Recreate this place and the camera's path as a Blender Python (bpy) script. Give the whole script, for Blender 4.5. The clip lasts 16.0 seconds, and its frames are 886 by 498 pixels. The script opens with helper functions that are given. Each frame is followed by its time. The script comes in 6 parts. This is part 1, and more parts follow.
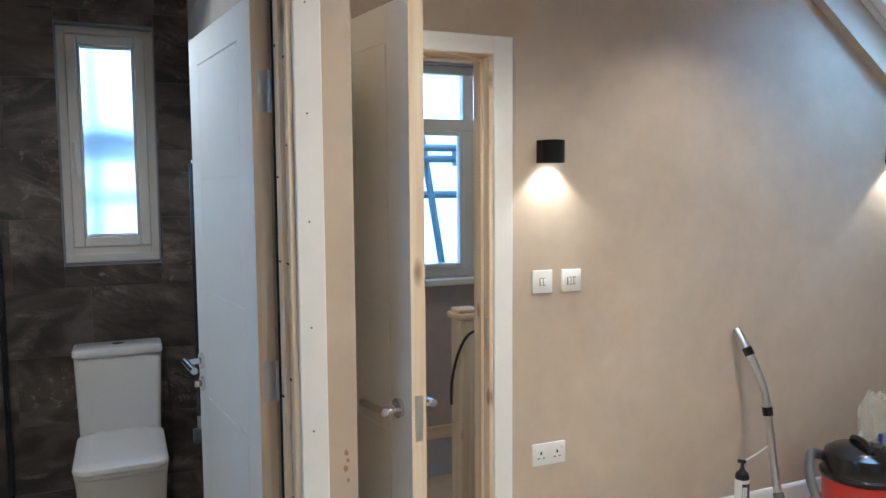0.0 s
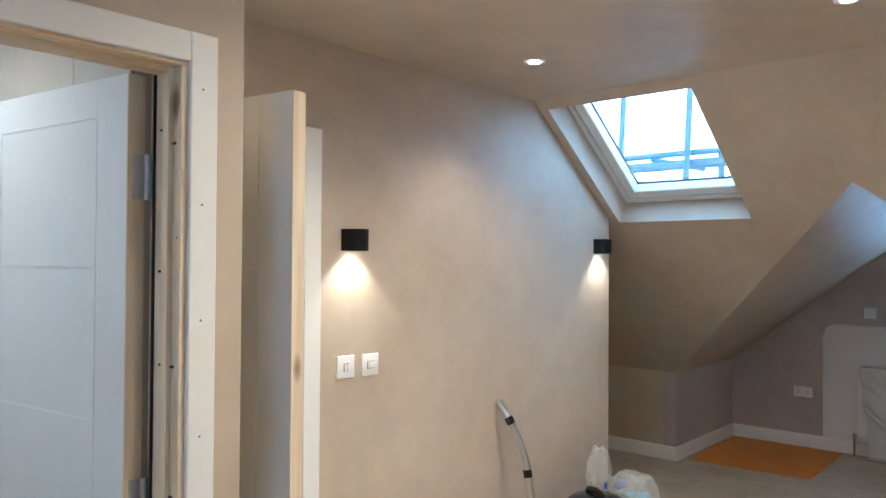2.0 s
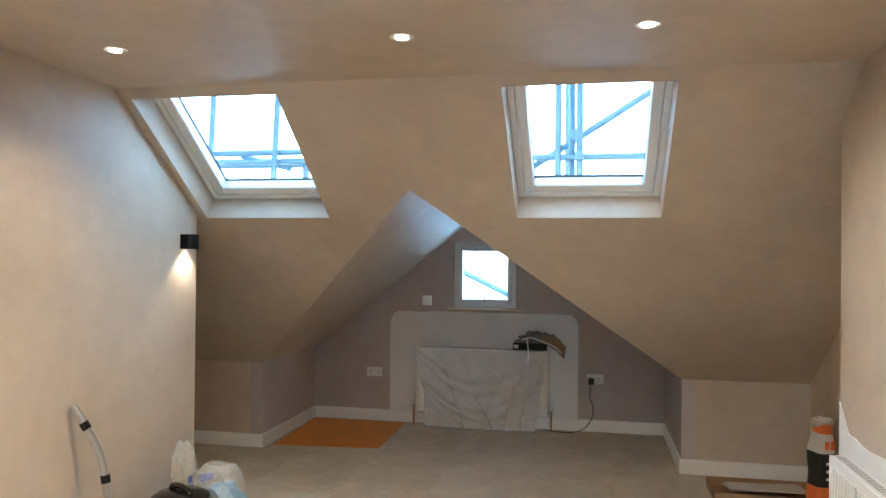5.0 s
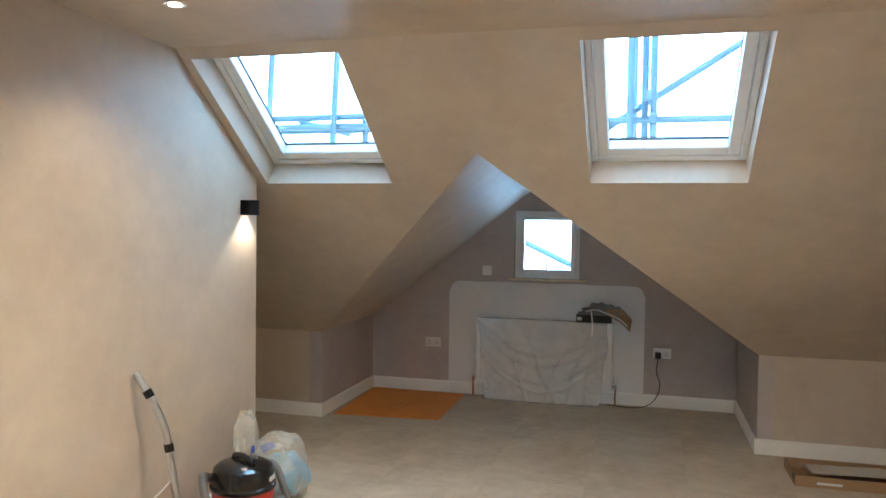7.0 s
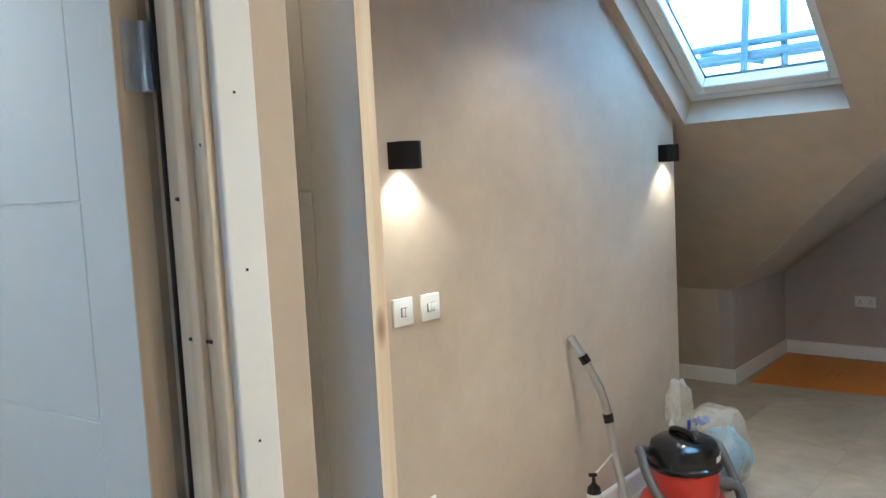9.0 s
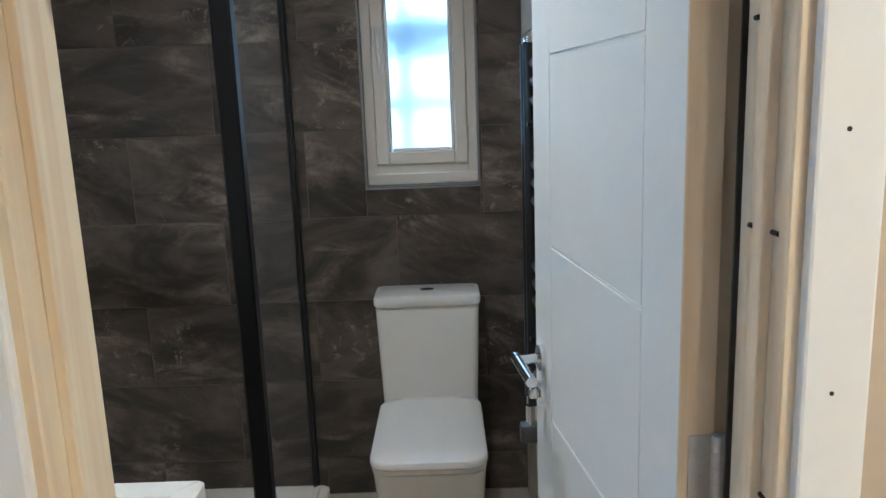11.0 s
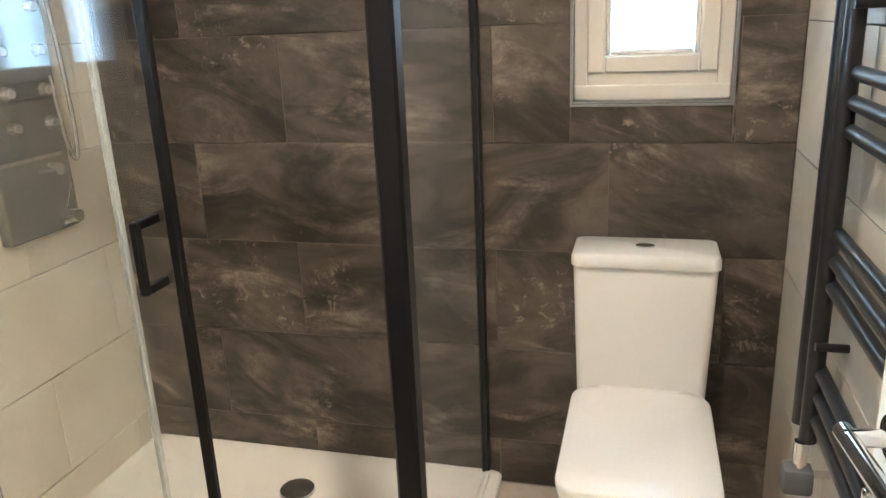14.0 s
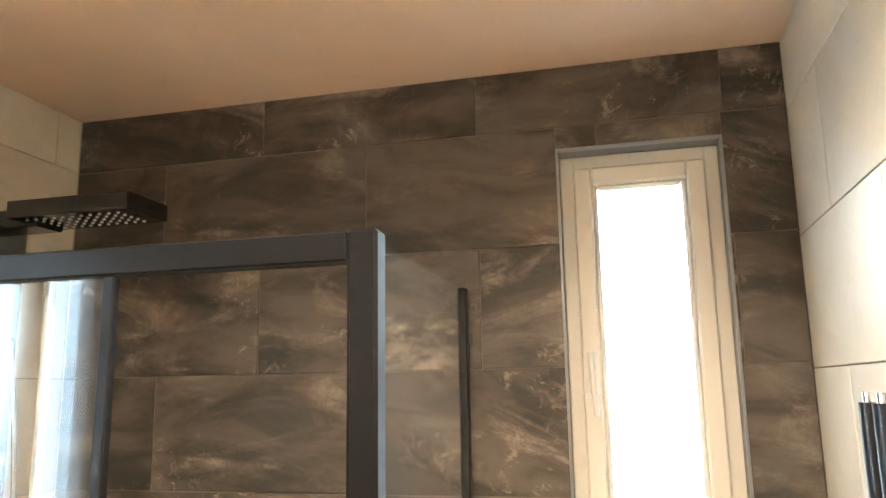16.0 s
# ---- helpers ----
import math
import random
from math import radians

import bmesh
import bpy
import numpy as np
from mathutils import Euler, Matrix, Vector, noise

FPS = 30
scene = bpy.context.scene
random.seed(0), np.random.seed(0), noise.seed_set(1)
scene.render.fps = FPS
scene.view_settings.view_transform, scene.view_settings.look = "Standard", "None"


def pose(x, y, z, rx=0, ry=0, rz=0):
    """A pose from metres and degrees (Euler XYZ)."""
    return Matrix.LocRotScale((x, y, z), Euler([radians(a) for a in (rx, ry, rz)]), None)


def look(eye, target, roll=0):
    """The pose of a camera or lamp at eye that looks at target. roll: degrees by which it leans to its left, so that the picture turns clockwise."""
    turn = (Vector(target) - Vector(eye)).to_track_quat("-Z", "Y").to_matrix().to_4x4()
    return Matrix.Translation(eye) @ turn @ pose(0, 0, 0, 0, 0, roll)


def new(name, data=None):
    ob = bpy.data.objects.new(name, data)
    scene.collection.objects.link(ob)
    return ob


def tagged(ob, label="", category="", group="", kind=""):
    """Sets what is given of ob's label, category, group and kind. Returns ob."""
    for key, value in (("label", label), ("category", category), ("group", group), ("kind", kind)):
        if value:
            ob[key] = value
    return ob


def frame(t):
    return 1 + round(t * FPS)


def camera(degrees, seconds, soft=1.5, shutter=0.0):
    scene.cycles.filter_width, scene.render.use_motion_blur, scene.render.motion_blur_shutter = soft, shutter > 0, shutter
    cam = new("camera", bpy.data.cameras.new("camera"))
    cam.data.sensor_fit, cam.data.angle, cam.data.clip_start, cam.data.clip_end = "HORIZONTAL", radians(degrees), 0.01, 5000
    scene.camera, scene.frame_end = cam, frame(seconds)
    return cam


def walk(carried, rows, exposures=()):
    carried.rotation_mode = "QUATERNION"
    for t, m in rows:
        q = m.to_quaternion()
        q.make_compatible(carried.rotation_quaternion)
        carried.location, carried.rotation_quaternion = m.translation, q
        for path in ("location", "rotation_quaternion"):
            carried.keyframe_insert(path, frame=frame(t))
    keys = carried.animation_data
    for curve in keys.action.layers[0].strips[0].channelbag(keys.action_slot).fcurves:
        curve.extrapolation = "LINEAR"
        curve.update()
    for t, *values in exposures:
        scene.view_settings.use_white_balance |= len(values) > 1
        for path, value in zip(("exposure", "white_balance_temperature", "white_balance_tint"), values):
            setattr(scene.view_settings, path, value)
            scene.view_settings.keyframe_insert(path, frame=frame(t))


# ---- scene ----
cam = camera(61.1, 16.0)
PATH = [
    (0, (0.223, 0.199, 1.49), (1.007, 2.031, 1.324), -0.4),
    (0.5, (0.02, 0.223, 1.452), (1.007, 1.945, 1.202), -1.0),
    (1, (-0.062, 0.305, 1.455), (1.11, 1.912, 1.249), -1.2),
    (1.5, (-0.137, 0.415, 1.511), (1.213, 1.888, 1.442), -0.6),
    (2, (-0.248, 0.464, 1.546), (1.253, 1.786, 1.573), 0.4),
    (2.5, (-0.321, 0.482, 1.566), (1.354, 1.573, 1.644), 1.1),
    (3, (-0.359, 0.455, 1.566), (1.445, 1.313, 1.669), 1.0),
    (3.5, (-0.356, 0.42, 1.565), (1.532, 1.074, 1.655), 0.8),
    (4, (-0.35, 0.397, 1.562), (1.586, 0.893, 1.632), 0.7),
    (4.2, (-0.358, 0.381, 1.561), (1.586, 0.843, 1.624), 0.7),
    (6.3, (-0.28, 0.363, 1.569), (1.691, 0.702, 1.546), 0.4),
    (6.5, (-0.257, 0.371, 1.554), (1.698, 0.791, 1.522), 0.8),
    (7, (-0.19, 0.491, 1.543), (1.741, 1.008, 1.479), 0.8),
    (7.5, (-0.227, 0.704, 1.546), (1.7, 1.234, 1.476), -1.0),
    (8, (-0.184, 0.85, 1.54), (1.701, 1.513, 1.456), -1.0),
    (8.5, (-0.085, 0.932, 1.527), (1.663, 1.9, 1.426), -1.2),
    (9, (0.008, 1.017, 1.512), (1.508, 2.329, 1.349), -3.0),
    (9.5, (0.108, 1.132, 1.484), (1.288, 2.732, 1.268), -3.5),
    (10, (0.175, 1.192, 1.473), (0.943, 3.023, 1.239), -3.9),
    (10.2, (0.198, 1.196, 1.477), (0.768, 3.097, 1.229), -3.6),
    (12.3, (0.297, 1.457, 1.302), (-0.067, 3.244, 0.482), -2.0),
    (12.5, (0.295, 1.494, 1.282), (-0.097, 3.242, 0.393), -2.4),
    (13, (0.32, 1.608, 1.286), (-0.166, 3.312, 0.358), -3.2),
    (13.5, (0.303, 1.729, 1.322), (-0.252, 3.47, 0.51), -3.5),
    (14, (0.172, 1.877, 1.386), (-0.334, 3.72, 0.797), -2.5),
    (14.5, (0.122, 2.0, 1.418), (-0.321, 3.914, 1.045), -1.2),
    (15, (0.095, 2.019, 1.455), (-0.305, 3.977, 1.381), -0.1),
    (15.5, (0.122, 2.022, 1.568), (-0.317, 3.964, 1.749), -0.1),
    (16, (0.14, 2.017, 1.617), (-0.329, 3.926, 1.982), -1.0),
]
# the clip brightens and warms once the camera is in the bathroom
EXPOSURES = [(0, -0.14, 4800, 8), (1, -0.12, 4800, 8), (1.8, 0.02, 4900, 8), (2.5, 0.11, 5050, 8), (3.2, 0.11, 5350, 8), (7, 0.22, 5300, 8), (8.5, -0.02, 4900, 4), (10.2, -0.04, 4650, 4), (12.3, 0.72, 5900, 10),
             (13.4, 0.78, 6200, 10), (14, 1.38, 6000, 10), (14.5, 1.62, 5900, 10), (16, 1.95, 7000, 12)]
walk(cam, [(t, look(eye, target, roll)) for t, eye, target, roll in PATH],
     exposures=EXPOSURES)

# ---- world and exposure ----
world = bpy.data.worlds.new("world")
scene.world = world
world.use_nodes = True
wn = world.node_tree.nodes
sky = wn.new("ShaderNodeTexSky")
sky.sky_type, sky.sun_disc = "NISHITA", False
sky.sun_elevation, sky.sun_rotation = radians(35), radians(200)
world.node_tree.links.new(sky.outputs["Color"], wn["Background"].inputs["Color"])
wn["Background"].inputs["Strength"].default_value = 0.15

sun_lamp = bpy.data.lights.new("sun", "SUN")
sun_lamp.energy, sun_lamp.angle, sun_lamp.color = 0.6, radians(20), (1.0, 0.96, 0.9)
sun_ob = new("sun", sun_lamp)
sun_ob.matrix_world = look((0, 0, 20), (9, -14, 0))


# ---- small builders ----
def empty_bm():
    return bmesh.new()


def add_box(bm, x0, y0, z0, x1, y1, z1, bevel=0.0, seg=2):
    """A box between two corners, its edges rounded when bevel is given."""
    made = bmesh.ops.create_cube(bm, size=1.0)["verts"]
    for v in made:
        v.co = Vector(((x0 + x1) / 2 + v.co.x * (x1 - x0), (y0 + y1) / 2 + v.co.y * (y1 - y0), (z0 + z1) / 2 + v.co.z * (z1 - z0)))
    if bevel > 0:
        edges = list({e for v in made for e in v.link_edges})
        bmesh.ops.bevel(bm, geom=edges, offset=bevel, segments=seg, affect="EDGES", profile=0.5)
    return bm


def box(x0, y0, z0, x1, y1, z1, bevel=0.0, seg=2):
    return add_box(empty_bm(), x0, y0, z0, x1, y1, z1, bevel, seg)


def add_cyl(bm, p, q, r, r2=None, seg=16):
    """A capped cylinder or cone from p to q."""
    p, q = Vector(p), Vector(q)
    d = q - p
    m = Matrix.Translation((p + q) / 2) @ d.to_track_quat("Z", "Y").to_matrix().to_4x4()
    bmesh.ops.create_cone(bm, cap_ends=True, segments=seg, radius1=r, radius2=r if r2 is None else r2, depth=d.length, matrix=m)
    return bm


def cyl(p, q, r, r2=None, seg=16):
    return add_cyl(empty_bm(), p, q, r, r2, seg)


def add_lathe(bm, profile, centre=(0, 0, 0), seg=32):
    """Turn a profile of (radius, height) round the upright axis at centre."""
    cx, cy, cz = centre
    rings = []
    for r, h in profile:
        rings.append([bm.verts.new((cx + r * math.cos(2 * math.pi * i / seg), cy + r * math.sin(2 * math.pi * i / seg), cz + h)) for i in range(seg)])
    for a, b in zip(rings, rings[1:]):
        for i in range(seg):
            j = (i + 1) % seg
            bm.faces.new((a[i], a[j], b[j], b[i]))
    bm.faces.new(list(reversed(rings[0])))
    bm.faces.new(rings[-1])
    return bm


def smooth_path(points, steps=8):
    """A Catmull-Rom line through the points."""
    pts = [Vector(p) for p in points]
    pts = [pts[0] * 2 - pts[1]] + pts + [pts[-1] * 2 - pts[-2]]
    out = []
    for i in range(1, len(pts) - 2):
        a, b, c, d = pts[i - 1:i + 3]
        for k in range(steps):
            t = k / steps
            out.append(0.5 * ((2 * b) + (c - a) * t + (2 * a - 5 * b + 4 * c - d) * t * t + (3 * b - a - 3 * c + d) * t ** 3))
    out.append(pts[-2])
    return out


def add_tube(bm, points, r, seg=10, ribs=0.0):
    """A round tube along a line of points; ribs swells every other ring."""
    pts = [Vector(p) for p in points]
    rings = []
    side = None
    for i, p in enumerate(pts):
        d = (pts[min(i + 1, len(pts) - 1)] - pts[max(i - 1, 0)]).normalized()
        if side is None:
            side = d.orthogonal().normalized()
        side = (side - d * side.dot(d)).normalized()
        up = d.cross(side)
        rr = r * (1 + (ribs if i % 2 else 0))
        rings.append([bm.verts.new(p + rr * (side * math.cos(2 * math.pi * k / seg) + up * math.sin(2 * math.pi * k / seg))) for k in range(seg)])
    for a, b in zip(rings, rings[1:]):
        for k in range(seg):
            j = (k + 1) % seg
            bm.faces.new((a[k], a[j], b[j], b[k]))
    bm.faces.new(list(reversed(rings[0])))
    bm.faces.new(rings[-1])
    return bm


def tube(points, r, seg=10, ribs=0.0):
    return add_tube(empty_bm(), points, r, seg, ribs)


def add_prism(bm, polygons, offset):
    """Flat polygons (lists of points) given thickness along offset."""
    cache = {}

    def vert(p):
        key = tuple(round(c, 4) for c in p)
        if key not in cache:
            cache[key] = bm.verts.new(p)
        return cache[key]
    faces = [bm.faces.new([vert(p) for p in poly]) for poly in polygons]
    ext = bmesh.ops.extrude_face_region(bm, geom=faces, use_keep_orig=True)
    moved = [g for g in ext["geom"] if isinstance(g, bmesh.types.BMVert)]
    for v in moved:
        v.co += Vector(offset)
    return bm


def prism(polygons, offset):
    return add_prism(empty_bm(), polygons, offset)


def finish(bm, name, material, smooth=False):
    bmesh.ops.recalc_face_normals(bm, faces=bm.faces[:])
    mesh = bpy.data.meshes.new(name)
    bm.to_mesh(mesh)
    bm.free()
    mesh.materials.append(material)
    if smooth:
        mesh.shade_smooth()
        mesh.set_sharp_from_angle(angle=radians(40))
    return mesh


def part(name, bm, material, parent, label="", smooth=False):
    """One mesh under a thing or under one of its parts."""
    ob = new(name, finish(bm, name, material, smooth))
    ob.parent = parent
    return tagged(ob, label)


def thing(name, m, label, category, group="", kind=""):
    """An empty at a thing's base, which carries its parts."""
    ob = new(name)
    ob.empty_display_size = 0.1
    ob.matrix_basis = m
    return tagged(ob, label, category, group, kind)


def structure(name, bm, material, label, category, smooth=False):
    ob = new(name, finish(bm, name, material, smooth))
    return tagged(ob, label, category, "", "structure")


# ---- materials ----
def material(name, base, rough=0.5, metal=0.0, other=None, scale=4.0, bump=0.0, bump_scale=60.0, amount=1.0, rough_var=0.08, spread=0.0, detail=6.0):
    """A principled surface: base colour broken up by another colour at two scales, with fine relief."""
    m = bpy.data.materials.new(name)
    m.use_nodes = True
    nt = m.node_tree
    n, l = nt.nodes, nt.links
    b = n["Principled BSDF"]
    b.inputs["Roughness"].default_value = rough
    b.inputs["Metallic"].default_value = metal
    b.inputs["Base Color"].default_value = (*base, 1)
    co = n.new("ShaderNodeTexCoord")
    if other is not None:
        big = n.new("ShaderNodeTexNoise")
        big.inputs["Scale"].default_value, big.inputs["Detail"].default_value = scale, detail
        big.inputs["Roughness"].default_value = 0.65
        l.new(co.outputs["Object"], big.inputs["Vector"])
        fine = n.new("ShaderNodeTexNoise")
        fine.inputs["Scale"].default_value, fine.inputs["Detail"].default_value = scale * 9, 4
        l.new(co.outputs["Object"], fine.inputs["Vector"])
        mix1 = n.new("ShaderNodeMath")
        mix1.operation = "MULTIPLY_ADD"
        mix1.inputs[1].default_value = 0.3
        l.new(fine.outputs["Fac"], mix1.inputs[0])
        l.new(big.outputs["Fac"], mix1.inputs[2])
        ramp = n.new("ShaderNodeMapRange")
        ramp.inputs["From Min"].default_value, ramp.inputs["From Max"].default_value = 0.42, 0.88
        ramp.inputs["To Max"].default_value = amount
        l.new(mix1.outputs[0], ramp.inputs["Value"])
        mix = n.new("ShaderNodeMix")
        mix.data_type = "RGBA"
        mix.inputs[6].default_value, mix.inputs[7].default_value = (*base, 1), (*other, 1)
        l.new(ramp.outputs[0], mix.inputs[0])
        out = mix.outputs[2]
        if spread:
            info = n.new("ShaderNodeObjectInfo")
            hsv = n.new("ShaderNodeHueSaturation")
            rng = n.new("ShaderNodeMapRange")
            rng.inputs["To Min"].default_value, rng.inputs["To Max"].default_value = 1 - spread, 1 + spread
            l.new(info.outputs["Random"], rng.inputs["Value"])
            l.new(rng.outputs[0], hsv.inputs["Value"])
            l.new(out, hsv.inputs["Color"])
            out = hsv.outputs["Color"]
        l.new(out, b.inputs["Base Color"])
        rr = n.new("ShaderNodeMapRange")
        rr.inputs["To Min"].default_value, rr.inputs["To Max"].default_value = rough - rough_var, min(1.0, rough + rough_var)
        l.new(big.outputs["Fac"], rr.inputs["Value"])
        l.new(rr.outputs[0], b.inputs["Roughness"])
    if bump:
        bn = n.new("ShaderNodeTexNoise")
        bn.inputs["Scale"].default_value, bn.inputs["Detail"].default_value = bump_scale, 5
        l.new(co.outputs["Object"], bn.inputs["Vector"])
        bp = n.new("ShaderNodeBump")
        bp.inputs["Strength"].default_value, bp.inputs["Distance"].default_value = bump, 0.004
        l.new(bn.outputs["Fac"], bp.inputs["Height"])
        l.new(bp.outputs["Normal"], b.inputs["Normal"])
    return m


def wood(name, light, dark, along=2, rough=0.55):
    """Planed softwood: long grain along one axis, with knots."""
    m = bpy.data.materials.new(name)
    m.use_nodes = True
    n, l = m.node_tree.nodes, m.node_tree.links
    b = n["Principled BSDF"]
    b.inputs["Roughness"].default_value = rough
    co = n.new("ShaderNodeTexCoord")
    mp = n.new("ShaderNodeMapping")
    sc = [38.0, 38.0, 38.0]
    sc[along] = 1.6
    mp.inputs["Scale"].default_value = sc
    l.new(co.outputs["Object"], mp.inputs["Vector"])
    grain = n.new("ShaderNodeTexNoise")
    grain.inputs["Scale"].default_value, grain.inputs["Detail"].default_value = 1.0, 5
    grain.inputs["Distortion"].default_value = 0.6
    l.new(mp.outputs[0], grain.inputs["Vector"])
    ramp = n.new("ShaderNodeValToRGB")
    ramp.color_ramp.elements[0].position, ramp.color_ramp.elements[0].color = 0.32, (*dark, 1)
    ramp.color_ramp.elements[1].position, ramp.color_ramp.elements[1].color = 0.62, (*light, 1)
    l.new(grain.outputs["Fac"], ramp.inputs["Fac"])
    kp = n.new("ShaderNodeMapping")
    ks = [9.0, 9.0, 9.0]
    ks[along] = 3.6
    kp.inputs["Scale"].default_value = ks
    l.new(co.outputs["Object"], kp.inputs["Vector"])
    vor = n.new("ShaderNodeTexVoronoi")
    vor.inputs["Scale"].default_value = 1.0
    l.new(kp.outputs[0], vor.inputs["Vector"])
    kr = n.new("ShaderNodeMapRange")
    kr.inputs["From Min"].default_value, kr.inputs["From Max"].default_value = 0.08, 0.17
    kr.inputs["To Min"].default_value, kr.inputs["To Max"].default_value = 0.85, 0.0
    l.new(vor.outputs["Distance"], kr.inputs["Value"])
    mix = n.new("ShaderNodeMix")
    mix.data_type = "RGBA"
    mix.inputs[7].default_value = (dark[0] * 0.4, dark[1] * 0.33, dark[2] * 0.28, 1)
    l.new(ramp.outputs["Color"], mix.inputs[6])
    l.new(kr.outputs[0], mix.inputs[0])
    l.new(mix.outputs[2], b.inputs["Base Color"])
    bp = n.new("ShaderNodeBump")
    bp.inputs["Strength"].default_value, bp.inputs["Distance"].default_value = 0.15, 0.002
    l.new(grain.outputs["Fac"], bp.inputs["Height"])
    l.new(bp.outputs["Normal"], b.inputs["Normal"])
    return m


def veined_tile(name, base, cloud, vein, rough, spread, shift, stretch, vein_amount, swirl=0.7, size=3.6):
    """Porcelain printed like stone: clouds, streaks and light veins, moved from tile to tile."""
    m = bpy.data.materials.new(name)
    m.use_nodes = True
    n, l = m.node_tree.nodes, m.node_tree.links
    b = n["Principled BSDF"]
    b.inputs["Roughness"].default_value = rough
    co = n.new("ShaderNodeTexCoord")
    info = n.new("ShaderNodeObjectInfo")
    off = n.new("ShaderNodeMath")
    off.operation = "MULTIPLY"
    off.inputs[1].default_value = shift
    l.new(info.outputs["Random"], off.inputs[0])
    comb = n.new("ShaderNodeCombineXYZ")
    for k in range(3):
        l.new(off.outputs[0], comb.inputs[k])
    add = n.new("ShaderNodeVectorMath")
    add.operation = "ADD"
    l.new(co.outputs["Object"], add.inputs[0])
    l.new(comb.outputs[0], add.inputs[1])
    mp = n.new("ShaderNodeMapping")
    mp.inputs["Scale"].default_value = stretch
    mp.inputs["Rotation"].default_value = (0.1, 0.35, 0.2)
    l.new(add.outputs[0], mp.inputs["Vector"])
    c1 = n.new("ShaderNodeTexNoise")
    c1.inputs["Scale"].default_value, c1.inputs["Detail"].default_value = size, 12
    c1.inputs["Roughness"].default_value, c1.inputs["Distortion"].default_value = 0.74, swirl
    l.new(mp.outputs[0], c1.inputs["Vector"])
    cr = n.new("ShaderNodeMapRange")
    cr.inputs["From Min"].default_value, cr.inputs["From Max"].default_value = 0.42, 0.72
    l.new(c1.outputs["Fac"], cr.inputs["Value"])
    mix = n.new("ShaderNodeMix")
    mix.data_type = "RGBA"
    mix.inputs[6].default_value, mix.inputs[7].default_value = (*base, 1), (*cloud, 1)
    l.new(cr.outputs[0], mix.inputs[0])
    v1 = n.new("ShaderNodeTexNoise")
    v1.inputs["Scale"].default_value, v1.inputs["Detail"].default_value = 2.4, 10
    v1.inputs["Distortion"].default_value = swirl
    l.new(mp.outputs[0], v1.inputs["Vector"])
    sub = n.new("ShaderNodeMath")
    sub.operation = "SUBTRACT"
    sub.inputs[1].default_value = 0.52
    l.new(v1.outputs["Fac"], sub.inputs[0])
    ab = n.new("ShaderNodeMath")
    ab.operation = "ABSOLUTE"
    l.new(sub.outputs[0], ab.inputs[0])
    vr = n.new("ShaderNodeMapRange")
    vr.inputs["From Min"].default_value, vr.inputs["From Max"].default_value = 0.0, 0.022
    vr.inputs["To Min"].default_value, vr.inputs["To Max"].default_value = vein_amount, 0.0
    l.new(ab.outputs[0], vr.inputs["Value"])
    gate = n.new("ShaderNodeTexNoise")
    gate.inputs["Scale"].default_value = 4.0
    l.new(add.outputs[0], gate.inputs["Vector"])
    gr = n.new("ShaderNodeMapRange")
    gr.inputs["From Min"].default_value, gr.inputs["From Max"].default_value = 0.48, 0.66
    l.new(gate.outputs["Fac"], gr.inputs["Value"])
    vm = n.new("ShaderNodeMath")
    vm.operation = "MULTIPLY"
    l.new(vr.outputs[0], vm.inputs[0])
    l.new(gr.outputs[0], vm.inputs[1])
    mix2 = n.new("ShaderNodeMix")
    mix2.data_type = "RGBA"
    mix2.inputs[7].default_value = (*vein, 1)
    l.new(mix.outputs[2], mix2.inputs[6])
    l.new(vm.outputs[0], mix2.inputs[0])
    hsv = n.new("ShaderNodeHueSaturation")
    rng = n.new("ShaderNodeMapRange")
    rng.inputs["To Min"].default_value, rng.inputs["To Max"].default_value = 1 - spread, 1 + spread
    l.new(info.outputs["Random"], rng.inputs["Value"])
    l.new(rng.outputs[0], hsv.inputs["Value"])
    l.new(mix2.outputs[2], hsv.inputs["Color"])
    l.new(hsv.outputs["Color"], b.inputs["Base Color"])
    bp = n.new("ShaderNodeBump")
    bp.inputs["Strength"].default_value, bp.inputs["Distance"].default_value = 0.12, 0.002
    l.new(c1.outputs["Fac"], bp.inputs["Height"])
    l.new(bp.outputs["Normal"], b.inputs["Normal"])
    return m


